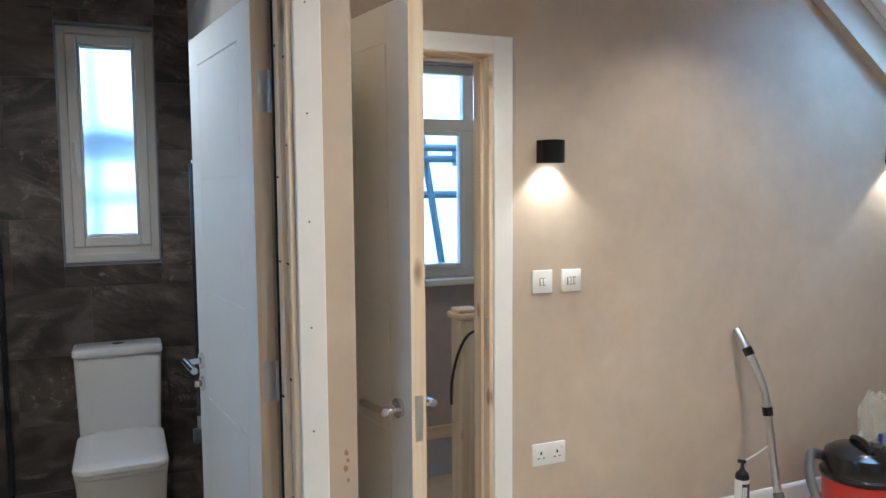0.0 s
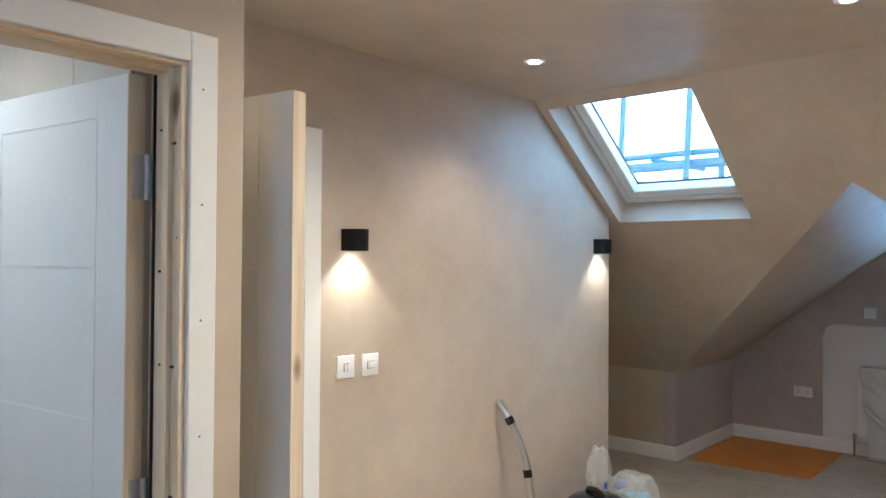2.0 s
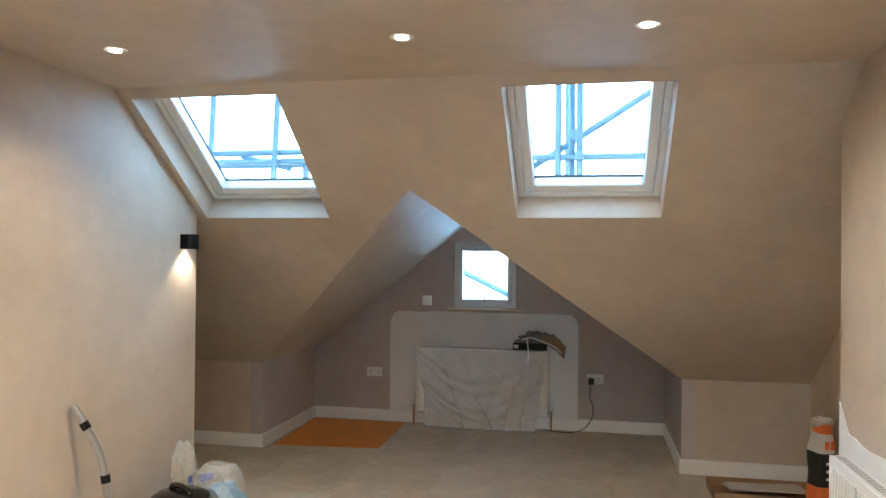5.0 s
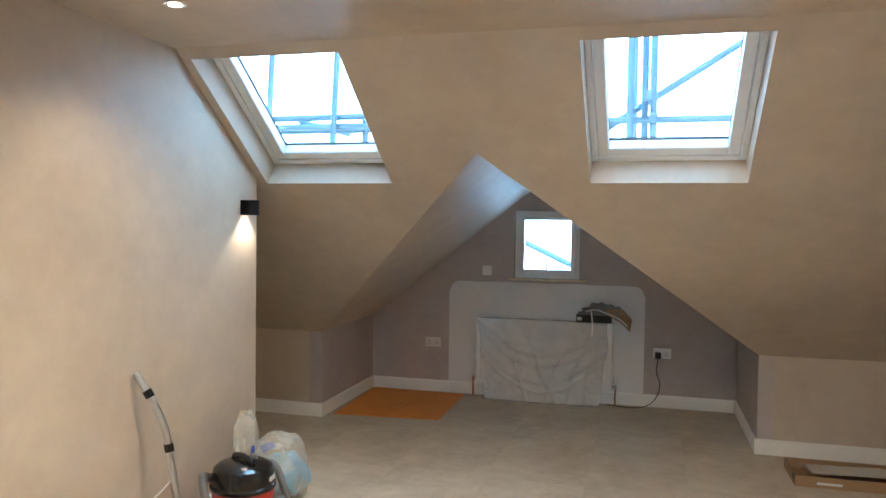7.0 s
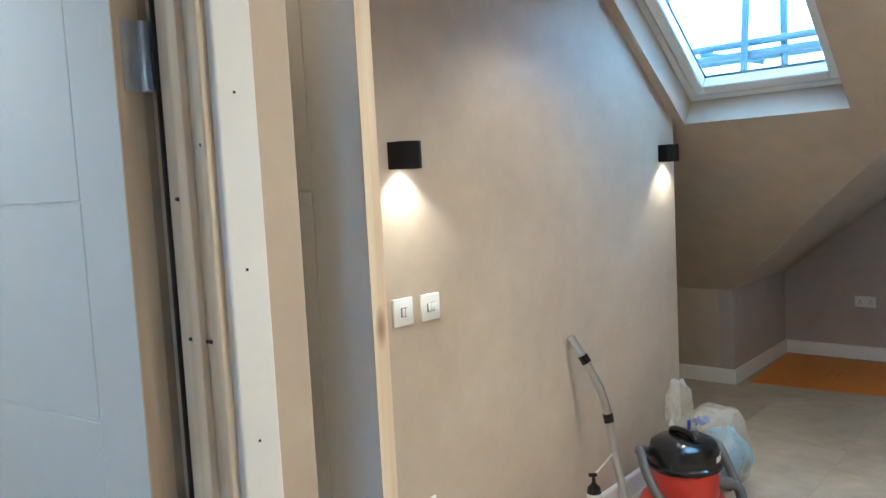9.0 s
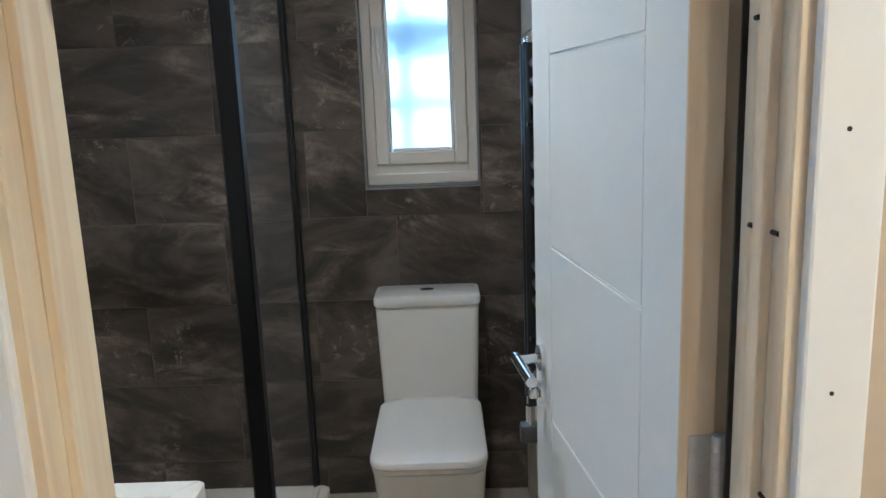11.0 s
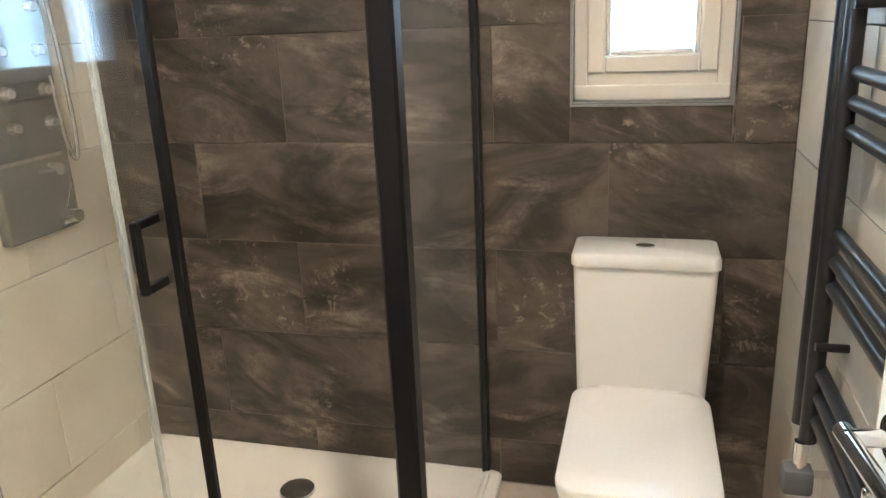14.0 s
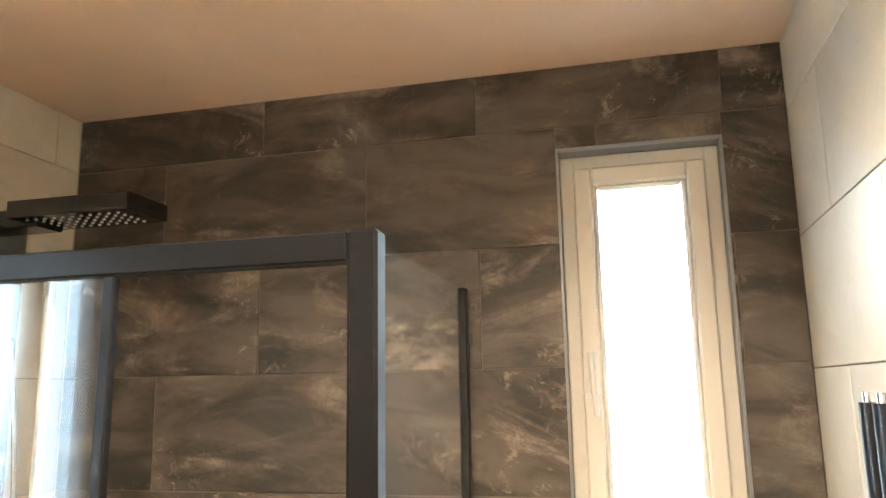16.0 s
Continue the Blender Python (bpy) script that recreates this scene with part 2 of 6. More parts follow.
def slate_tile(name, dark, mid, pale):
    """Porcelain printed like riven slate: dark ground, lengthwise layers and broken pale streaks, moved and turned from tile to tile."""
    m = bpy.data.materials.new(name)
    m.use_nodes = True
    n, l = m.node_tree.nodes, m.node_tree.links
    b = n["Principled BSDF"]
    b.inputs["Roughness"].default_value = 0.42
    b.inputs["Specular IOR Level"].default_value = 0.4
    co = n.new("ShaderNodeTexCoord")
    info = n.new("ShaderNodeObjectInfo")

    def math_node(op, a, second):
        q = n.new("ShaderNodeMath")
        q.operation = op
        l.new(a, q.inputs[0])
        if isinstance(second, (int, float)):
            q.inputs[1].default_value = second
        else:
            l.new(second, q.inputs[1])
        return q.outputs[0]

    def ranged(value, a, c, lo, hi):
        q = n.new("ShaderNodeMapRange")
        for key, val in (("From Min", a), ("From Max", c), ("To Min", lo), ("To Max", hi)):
            q.inputs[key].default_value = val
        q.interpolation_type = "SMOOTHSTEP"
        l.new(value, q.inputs["Value"])
        return q.outputs[0]

    def noise_at(vector, scale, detail, rough, distort):
        q = n.new("ShaderNodeTexNoise")
        q.inputs["Scale"].default_value, q.inputs["Detail"].default_value = scale, detail
        q.inputs["Roughness"].default_value, q.inputs["Distortion"].default_value = rough, distort
        l.new(vector, q.inputs["Vector"])
        return q.outputs["Fac"]

    def mixed(fac, a, c):
        q = n.new("ShaderNodeMix")
        q.data_type = "RGBA"
        l.new(fac, q.inputs[0])
        for k, val in ((6, a), (7, c)):
            if isinstance(val, tuple):
                q.inputs[k].default_value = (*val, 1)
            else:
                l.new(val, q.inputs[k])
        return q.outputs[2]

    turn = n.new("ShaderNodeVectorRotate")
    turn.rotation_type = "Y_AXIS"
    l.new(co.outputs["Object"], turn.inputs["Vector"])
    l.new(ranged(info.outputs["Random"], 0.0, 1.0, -0.42, 0.16), turn.inputs["Angle"])
    far = math_node("MULTIPLY", info.outputs["Random"], 37.0)
    comb = n.new("ShaderNodeCombineXYZ")
    for k in range(3):
        l.new(far, comb.inputs[k])
    add = n.new("ShaderNodeVectorMath")
    l.new(turn.outputs[0], add.inputs[0])
    l.new(comb.outputs[0], add.inputs[1])
    mp = n.new("ShaderNodeMapping")
    mp.inputs["Scale"].default_value = (1.0, 1.0, 2.5)
    l.new(add.outputs[0], mp.inputs["Vector"])
    layer = noise_at(mp.outputs[0], 2.6, 9, 0.62, 0.9)
    ground = mixed(ranged(layer, 0.36, 0.66, 0.0, 1.0), dark, mid)
    streak = noise_at(mp.outputs[0], 3.2, 10, 0.64, 0.8)
    gate = noise_at(add.outputs[0], 2.6, 3, 0.5, 0.4)
    chips = noise_at(add.outputs[0], 60.0, 4, 0.7, 0.0)
    lit = math_node("MULTIPLY", ranged(streak, 0.48, 0.70, 0.0, 1.0), ranged(gate, 0.38, 0.60, 0.12, 0.90))
    lit = math_node("MULTIPLY", lit, ranged(chips, 0.30, 0.62, 0.45, 1.0))
    crackle = noise_at(add.outputs[0], 22.0, 6, 0.75, 0.5)
    flecks = math_node("MULTIPLY", ranged(crackle, 0.54, 0.66, 0.0, 0.8), ranged(gate, 0.50, 0.64, 0.0, 1.0))
    colour = mixed(math_node("MAXIMUM", lit, flecks), ground, pale)
    hsv = n.new("ShaderNodeHueSaturation")
    l.new(ranged(info.outputs["Random"], 0.0, 1.0, 0.93, 1.07), hsv.inputs["Value"])
    l.new(colour, hsv.inputs["Color"])
    l.new(hsv.outputs["Color"], b.inputs["Base Color"])
    l.new(ranged(streak, 0.3, 0.7, 0.36, 0.52), b.inputs["Roughness"])
    bp = n.new("ShaderNodeBump")
    bp.inputs["Strength"].default_value, bp.inputs["Distance"].default_value = 0.25, 0.002
    l.new(streak, bp.inputs["Height"])
    l.new(bp.outputs["Normal"], b.inputs["Normal"])
    return m


def glass(name, rough=0.0, tint=(1, 1, 1), ior=1.45):
    m = bpy.data.materials.new(name)
    m.use_nodes = True
    b = m.node_tree.nodes["Principled BSDF"]
    b.inputs["Base Color"].default_value = (*tint, 1)
    b.inputs["Transmission Weight"].default_value = 1.0
    b.inputs["Roughness"].default_value = rough
    b.inputs["IOR"].default_value = ior
    return m


def film(name, colour, clear, rough=0.25, wrinkle=0.6, scale=14.0, vary=0.22):
    """Thin crumpled plastic: partly see-through, glossy, wrinkled."""
    m = bpy.data.materials.new(name)
    m.use_nodes = True
    n, l = m.node_tree.nodes, m.node_tree.links
    b = n["Principled BSDF"]
    b.inputs["Base Color"].default_value = (*colour, 1)
    b.inputs["Roughness"].default_value = rough
    tr = n.new("ShaderNodeBsdfTransparent")
    mx = n.new("ShaderNodeMixShader")
    co = n.new("ShaderNodeTexCoord")
    no = n.new("ShaderNodeTexNoise")
    no.inputs["Scale"].default_value, no.inputs["Detail"].default_value = scale, 6
    no.inputs["Distortion"].default_value = 1.2
    l.new(co.outputs["Object"], no.inputs["Vector"])
    rg = n.new("ShaderNodeMapRange")
    rg.inputs["From Min"].default_value, rg.inputs["From Max"].default_value = 0.3, 0.7
    rg.inputs["To Min"].default_value, rg.inputs["To Max"].default_value = max(0.0, clear - vary), min(1.0, clear + vary)
    l.new(no.outputs["Fac"], rg.inputs["Value"])
    l.new(rg.outputs[0], mx.inputs["Fac"])
    l.new(b.outputs[0], mx.inputs[1])
    l.new(tr.outputs[0], mx.inputs[2])
    l.new(mx.outputs[0], n["Material Output"].inputs["Surface"])
    bp = n.new("ShaderNodeBump")
    bp.inputs["Strength"].default_value, bp.inputs["Distance"].default_value = wrinkle, 0.02
    l.new(no.outputs["Fac"], bp.inputs["Height"])
    l.new(bp.outputs["Normal"], b.inputs["Normal"])
    return m


def glow(name, colour, strength):
    m = bpy.data.materials.new(name)
    m.use_nodes = True
    b = m.node_tree.nodes["Principled BSDF"]
    b.inputs["Base Color"].default_value = (0.8, 0.8, 0.8, 1)
    b.inputs["Emission Color"].default_value = (*colour, 1)
    b.inputs["Emission Strength"].default_value = strength
    return m


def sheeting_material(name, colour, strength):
    """Translucent scaffold sheeting with soft folds; its own emission stands in for daylight."""
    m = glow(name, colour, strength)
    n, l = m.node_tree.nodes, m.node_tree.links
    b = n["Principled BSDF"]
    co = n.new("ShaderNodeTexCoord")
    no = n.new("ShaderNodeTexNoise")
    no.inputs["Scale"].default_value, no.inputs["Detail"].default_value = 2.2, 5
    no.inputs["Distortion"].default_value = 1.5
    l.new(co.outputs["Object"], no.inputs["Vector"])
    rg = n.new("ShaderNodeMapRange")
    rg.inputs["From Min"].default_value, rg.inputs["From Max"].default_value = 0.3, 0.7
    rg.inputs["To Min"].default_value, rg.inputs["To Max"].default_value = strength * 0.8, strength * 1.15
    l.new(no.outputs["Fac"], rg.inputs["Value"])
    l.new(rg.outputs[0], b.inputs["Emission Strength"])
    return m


M_PLASTER = material("pink_plaster", (0.442, 0.360, 0.272), 0.54, other=(0.604, 0.506, 0.392), scale=1.1, bump=0.10, bump_scale=7, rough_var=0.14)
M_SALMON = material("fresh_salmon_plaster", (0.60, 0.42, 0.30), 0.6, other=(0.68, 0.50, 0.38), scale=1.4, bump=0.08, bump_scale=7)
M_PLASTER_GREY = material("grey_mauve_plaster", (0.41, 0.355, 0.335), 0.70, other=(0.53, 0.465, 0.44), scale=1.6, bump=0.08, bump_scale=9)
M_MIST = material("white_mist_coat", (0.72, 0.715, 0.71), 0.7, other=(0.79, 0.785, 0.78), scale=3, bump=0.1, bump_scale=20)
M_WHITE = material("white_primer", (0.80, 0.79, 0.76), 0.5, other=(0.85, 0.84, 0.81), scale=5, bump=0.05, bump_scale=40)
M_DOOR = material("primed_door_white", (0.82, 0.825, 0.79), 0.42, other=(0.86, 0.865, 0.83), scale=3, bump=0.05, bump_scale=120)
M_PINE = wood("raw_pine", (0.80, 0.685, 0.50), (0.69, 0.535, 0.36))
M_PINE_X = wood("raw_pine_cross", (0.76, 0.60, 0.39), (0.64, 0.45, 0.26), along=0)
M_PINE_Y = wood("raw_pine_deep", (0.77, 0.62, 0.42), (0.66, 0.48, 0.29), along=1)
M_FLOOR = material("dusty_chipboard", (0.40, 0.335, 0.25), 0.85, other=(0.64, 0.565, 0.45), scale=1.5, bump=0.25, bump_scale=180, spread=0.005)
M_DARK_TILE = slate_tile("dark_slate_tile", (0.036, 0.031, 0.0268), (0.116, 0.096, 0.079), (0.34, 0.276, 0.226))
M_BEIGE_TILE = veined_tile("beige_stone_tile", (0.60, 0.55, 0.46), (0.70, 0.65, 0.56), (0.50, 0.45, 0.37), 0.35, 0.04, 5.0, (0.7, 0.7, 1.0), 0.25)
M_FLOOR_TILE = veined_tile("beige_floor_tile", (0.52, 0.46, 0.375), (0.63, 0.57, 0.48), (0.42, 0.36, 0.29), 0.32, 0.05, 6.0, (0.8, 1.2, 1.0), 0.3)
M_GROUT_DARK = material("dark_grout", (0.16, 0.135, 0.115), 0.9)
M_GROUT = material("grey_grout", (0.27, 0.245, 0.21), 0.9)
M_CERAMIC = material("white_ceramic", (0.80, 0.78, 0.74), 0.12)
M_ACRYLIC = material("white_acrylic", (0.78, 0.75, 0.69), 0.25)
M_CHROME = material("chrome", (0.74, 0.75, 0.77), 0.12, metal=1.0)
M_STEEL = material("brushed_steel", (0.60, 0.59, 0.57), 0.30, metal=1.0)
M_HINGE = material("satin_hinge_steel", (0.66, 0.66, 0.65), 0.42, metal=0.6, other=(0.55, 0.55, 0.55), scale=30)
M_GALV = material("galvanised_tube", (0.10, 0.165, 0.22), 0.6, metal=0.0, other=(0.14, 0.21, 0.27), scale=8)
M_BLACK = material("matt_black_metal", (0.006, 0.006, 0.007), 0.38)
M_BLACK.node_tree.nodes["Principled BSDF"].inputs["Specular IOR Level"].default_value = 0.22
M_ANTHRACITE = material("anthracite_enamel", (0.010, 0.011, 0.013), 0.32)
M_BLACK_PLASTIC = material("gloss_black_plastic", (0.012, 0.012, 0.013), 0.15)
M_GREY_PLASTIC = material("grey_plastic", (0.115, 0.115, 0.115), 0.45)
M_RED = material("red_plastic", (0.52, 0.035, 0.02), 0.28)
M_SWITCH = material("white_switch_plastic", (0.80, 0.79, 0.76), 0.25)
M_UPVC = material("white_upvc", (0.80, 0.80, 0.79), 0.28)
M_CREAM = material("white_window_frame", (0.72, 0.68, 0.61), 0.3)
M_REVEAL = material("slate_grey_reveal", (0.10, 0.108, 0.118), 0.35, other=(0.14, 0.148, 0.16), scale=6)
M_TRIM = material("grey_tile_trim", (0.30, 0.32, 0.345), 0.32, metal=0.7)
M_VANITY = material("dark_grey_cabinet", (0.040, 0.038, 0.036), 0.4, other=(0.05, 0.048, 0.045), scale=3)
M_ORANGE = material("orange_sheet", (0.80, 0.29, 0.03), 0.5, other=(0.74, 0.25, 0.025), scale=5, bump=0.06, bump_scale=20)
M_CARD = material("brown_cardboard", (0.30, 0.185, 0.095), 0.8, other=(0.36, 0.23, 0.125), scale=6)
M_BOARD = material("pale_board", (0.52, 0.48, 0.42), 0.6, other=(0.58, 0.54, 0.48), scale=5)
M_RUBBER = material("black_rubber", (0.015, 0.015, 0.015), 0.5)
M_COPPER = material("copper_pipe", (0.55, 0.26, 0.14), 0.35, metal=1.0, other=(0.35, 0.16, 0.09), scale=20)
M_GLASS = glass("clear_glass")
M_SHOWER_GLASS = glass("shower_glass", 0.0, (0.97, 0.985, 0.98))
M_FROST = glass("frosted_glass", 0.38, (1, 1, 1), 1.25)
# Grey veil mixed into the glass stands in for milky reflections on it.
M_HAZE = film("hazed_shower_glass", (0.42, 0.45, 0.46), 0.945, 0.08, 0.0, 2.0, 0.0)
M_SEAL = film("clear_sealing_strip", (0.50, 0.53, 0.54), 0.62, 0.3, 0.0, 2.0, 0.0)
M_FILM = film("clear_dust_sheet", (0.88, 0.88, 0.89), 0.50, 0.16, 0.3, 6.0, 0.03)
M_BAG = film("clear_rubble_bag", (0.82, 0.79, 0.70), 0.74, 0.10, 0.7, 4.0, 0.14)
M_WRAP = film("smoky_wrapping", (0.28, 0.27, 0.27), 0.30, 0.18, 0.8, 12.0, 0.15)
# Daylight is put into the sheeting as emission, its strength set per window.
M_SHEETING = sheeting_material("sheeting_glow", (0.50, 0.78, 1.0), 9.5)
M_SHEETING_WEST = sheeting_material("west_sheeting_glow", (0.50, 0.79, 1.0), 8.0)
M_SHEETING_NORTHWEST = sheeting_material("northwest_sheeting_glow", (0.50, 0.78, 1.0), 2.4)
M_SHEETING_REAR = sheeting_material("dim_sheeting_glow", (0.58, 0.82, 1.0), 1.5)
M_LED = glow("warm_led", (1.0, 0.80, 0.55), 22.0)
M_BLUE = material("blue_plastic", (0.02, 0.045, 0.28), 0.35)
M_YELLOW = material("yellow_ink", (0.75, 0.60, 0.03), 0.45)
M_LABEL = material("white_label", (0.72, 0.72, 0.70), 0.4)
M_INK = material("black_ink", (0.015, 0.015, 0.015), 0.5)
M_ORANGE_INK = material("orange_ink", (0.75, 0.16, 0.03), 0.5)
M_PAPER = material("paper_sack", (0.66, 0.63, 0.58), 0.75, other=(0.58, 0.55, 0.50), scale=8)
M_SKYBLUE = material("pale_blue_wrap", (0.18, 0.38, 0.55), 0.4)

# ---- plan ----
SMEARS = []
CEIL, BATH_CEIL = 2.37, 2.43
SLOPE_X, SLOPE_K = 2.97, 0.72
KNEE_X, GABLE_X = 5.315, 6.49
RIDGE_Y, RIDGE_Z, RIDGE_X, GABLE_TOP = 1.335, 1.915, 3.60, 1.965
CHEEK_L, CHEEK_R = 2.955, -0.285
LAMP_Y, LAMP_END = 2.68, 3.765
RIGHT_Y, RIGHT_END, NOOK_R, NOOK_L = -0.72, 3.25, -1.15, 3.62
BATH_Y, BATH_IN, BATH_BACK = 1.945, 2.075, 3.864
BATH_L, BATH_R, SIDE_X = -1.435, 0.535, 0.737
BACK_X = -1.45


def slope_z(x):
    return CEIL - SLOPE_K * max(0.0, x - SLOPE_X)


KNEE_Z = slope_z(KNEE_X)


def valley_x(y):
    half = (CHEEK_L if y > RIDGE_Y else CHEEK_R) - RIDGE_Y
    return RIDGE_X + (KNEE_X - RIDGE_X) * (y - RIDGE_Y) / half


def dormer_z(y):
    half = (CHEEK_L if y > RIDGE_Y else CHEEK_R) - RIDGE_Y
    return GABLE_TOP + (KNEE_Z - GABLE_TOP) * (y - RIDGE_Y) / half


# ---- setting: bedroom ----
SKY_X0, SKY_X1 = 3.03, 3.80
SKYLIGHTS = ((1.86, 2.63), (0.0, 0.77))


def on_slope(x, y):
    return (x, y, slope_z(x))


cells = []
cuts = [NOOK_R, CHEEK_R, 0.0, 0.77, RIDGE_Y, 1.86, 2.63, CHEEK_L, NOOK_L]
for ya, yb in zip(cuts, cuts[1:]):
    lo = lambda y: KNEE_X if y <= CHEEK_R or y >= CHEEK_L else valley_x(y)
    if ya >= CHEEK_L or yb <= CHEEK_R:
        xa, xb = KNEE_X, KNEE_X
    else:
        xa, xb = lo(ya), lo(yb)
    if (ya, yb) in SKYLIGHTS:
        cells.append([on_slope(SLOPE_X, ya), on_slope(SKY_X0, ya), on_slope(SKY_X0, yb), on_slope(SLOPE_X, yb)])
        cells.append([on_slope(SKY_X1, ya), on_slope(xa, ya), on_slope(xb, yb), on_slope(SKY_X1, yb)])
    else:
        left = [on_slope(SLOPE_X, ya)]
        if ya in (0.77, 2.63):
            left += [on_slope(SKY_X0, ya), on_slope(SKY_X1, ya)]
        left.append(on_slope(xa, ya))
        right = [on_slope(xb, yb)]
        if yb in (0.0, 1.86):
            right += [on_slope(SKY_X1, yb), on_slope(SKY_X0, yb)]
        right.append(on_slope(SLOPE_X, yb))
        cells.append(left + right)
n_len = math.hypot(SLOPE_K, 1)
SN = Vector((SLOPE_K / n_len, 0, 1 / n_len))
structure("ceiling_slope", prism(cells, SN * 0.19), M_PLASTER, "sloping pink plaster ceiling with two rooflight openings", "ceiling")

flat = [[(BACK_X - 0.1, RIGHT_Y - 0.1, CEIL), (SIDE_X, RIGHT_Y - 0.1, CEIL), (SIDE_X, BATH_Y, CEIL), (BACK_X - 0.1, BATH_Y, CEIL)],
        [(SIDE_X, RIGHT_Y - 0.1, CEIL), (SLOPE_X, RIGHT_Y - 0.1, CEIL), (SLOPE_X, LAMP_Y + 0.1, CEIL), (SIDE_X, LAMP_Y + 0.1, CEIL), (SIDE_X, BATH_Y, CEIL)]]
structure("ceiling", prism(flat, (0, 0, 0.12)), M_PLASTER, "flat bare pink plaster bedroom ceiling", "ceiling")
structure("ceiling_nook", box(RIGHT_END - 0.1, NOOK_R - 0.1, 2.36, SLOPE_X + 0.6, RIGHT_Y - 0.1, 2.46), M_PLASTER, "plaster ceiling over the side nook", "ceiling")

# dormer roof, cheeks, gable
for name, cheek in (("ceiling_dormer_north", CHEEK_L), ("ceiling_dormer_south", CHEEK_R)):
    apex, top = (RIDGE_X, RIDGE_Y, RIDGE_Z), (GABLE_X + 0.12, RIDGE_Y, GABLE_TOP)
    low, foot = (GABLE_X + 0.12, cheek, KNEE_Z), (KNEE_X, cheek, KNEE_Z)
    structure(name, prism([[apex, top, low], [apex, low, foot]], (0, 0, 0.12)), M_PLASTER, "sloping plaster soffit of the gabled dormer", "ceiling")
for name, cheek, out in (("wall_cheek_north", CHEEK_L, 0.1), ("wall_cheek_south", CHEEK_R, -0.1)):
    y0, y1 = sorted((cheek, cheek + out))
    structure(name, box(KNEE_X, y0, 0, GABLE_X + 0.1, y1, KNEE_Z + 0.1), M_PLASTER_GREY, "low plaster cheek wall of the dormer", "wall")
structure("wall_knee_north", box(KNEE_X, CHEEK_L + 0.1, 0, KNEE_X + 0.1, NOOK_L + 0.1, KNEE_Z + 0.05), M_PLASTER, "low pink plaster knee wall under the slope", "wall")
structure("wall_knee_south", box(KNEE_X, NOOK_R - 0.1, 0, KNEE_X + 0.1, CHEEK_R - 0.1, KNEE_Z + 0.05), M_PLASTER, "low pink plaster knee wall under the slope", "wall")
GW = (1.035, 1.615, 1.075, 1.68)
gable = []
gcuts = [CHEEK_R, GW[0], RIDGE_Y, GW[1], CHEEK_L]
for ya, yb in zip(gcuts, gcuts[1:]):
    if GW[0] <= ya and yb <= GW[1]:
        gable.append([(GABLE_X, ya, 0), (GABLE_X, yb, 0), (GABLE_X, yb, GW[2]), (GABLE_X, ya, GW[2])])
        gable.append([(GABLE_X, ya, GW[3]), (GABLE_X, yb, GW[3]), (GABLE_X, yb, dormer_z(yb) + 0.02), (GABLE_X, ya, dormer_z(ya) + 0.02)])
    else:
        pts = [(GABLE_X, ya, 0), (GABLE_X, yb, 0)]
        if yb == GW[0]:
            pts += [(GABLE_X, yb, GW[2]), (GABLE_X, yb, GW[3])]
        pts += [(GABLE_X, yb, dormer_z(yb) + 0.02), (GABLE_X, ya, dormer_z(ya) + 0.02)]
        if ya == GW[1]:
            pts += [(GABLE_X, ya, GW[3]), (GABLE_X, ya, GW[2])]
        gable.append(pts)
wall_gable = structure("wall_gable", prism(gable, (0.14, 0, 0)), M_PLASTER_GREY, "grey-pink plaster gable wall with a small window", "wall")


def patch_bm(y0, y1, z0, z1, r, x):
    """A thin painted patch with rounded top corners and a wavy edge."""
    pts = [(y0, z0)]
    steps = 60
    for k in range(steps + 1):
        y = y0 + (y1 - y0) * k / steps
        d = min(y - y0, y1 - y)
        z = z1 - (r - math.sqrt(max(0.0, r * r - (r - min(d, r)) ** 2)))
        pts.append((y, z + 0.004 * noise.noise((k * 0.31, 0.2, 0)) + 0.006 * noise.noise((k * 0.11, 3.0, 0))))
    pts.append((y1, z0))
    return prism([[(x, y, z) for y, z in pts]], (0.004, 0, 0))


part("paint_patch", patch_bm(0.47, 2.21, 0.10, 1.035, 0.10, GABLE_X - 0.004), M_MIST, wall_gable, "patch of white mist coat round the radiator")

# wall with the lamps and the landing door
LD0, LD1, LDZ = 0.765, 1.485, 1.975
lamp_wall = [
    [(SIDE_X, LAMP_Y, 0), (LD0, LAMP_Y, 0), (LD0, LAMP_Y, LDZ), (LD0, LAMP_Y, CEIL), (SIDE_X, LAMP_Y, CEIL)],
    [(LD0, LAMP_Y, LDZ), (LD1, LAMP_Y, LDZ), (LD1, LAMP_Y, CEIL), (LD0, LAMP_Y, CEIL)],
    [(LD1, LAMP_Y, 0), (SLOPE_X, LAMP_Y, 0), (SLOPE_X, LAMP_Y, CEIL), (LD1, LAMP_Y, CEIL), (LD1, LAMP_Y, LDZ)],
    [(SLOPE_X, LAMP_Y, 0), (LAMP_END, LAMP_Y, 0), (LAMP_END, LAMP_Y, slope_z(LAMP_END) + 0.02), (SLOPE_X, LAMP_Y, CEIL)],
]
wall_lamps = structure("wall_lamps", prism(lamp_wall, (0, 0.1, 0)), M_PLASTER, "long bare pink plaster wall carrying two wall lamps", "wall")
structure("wall_nook_return", box(LAMP_END - 0.1, LAMP_Y + 0.1, 0, LAMP_END, NOOK_L, 1.85), M_PLASTER, "plaster wall returning into the nook", "wall")
structure("wall_nook_north", box(LAMP_END - 0.1, NOOK_L, 0, KNEE_X + 0.1, NOOK_L + 0.1, 1.95), M_PLASTER, "plaster end wall of the nook", "wall")

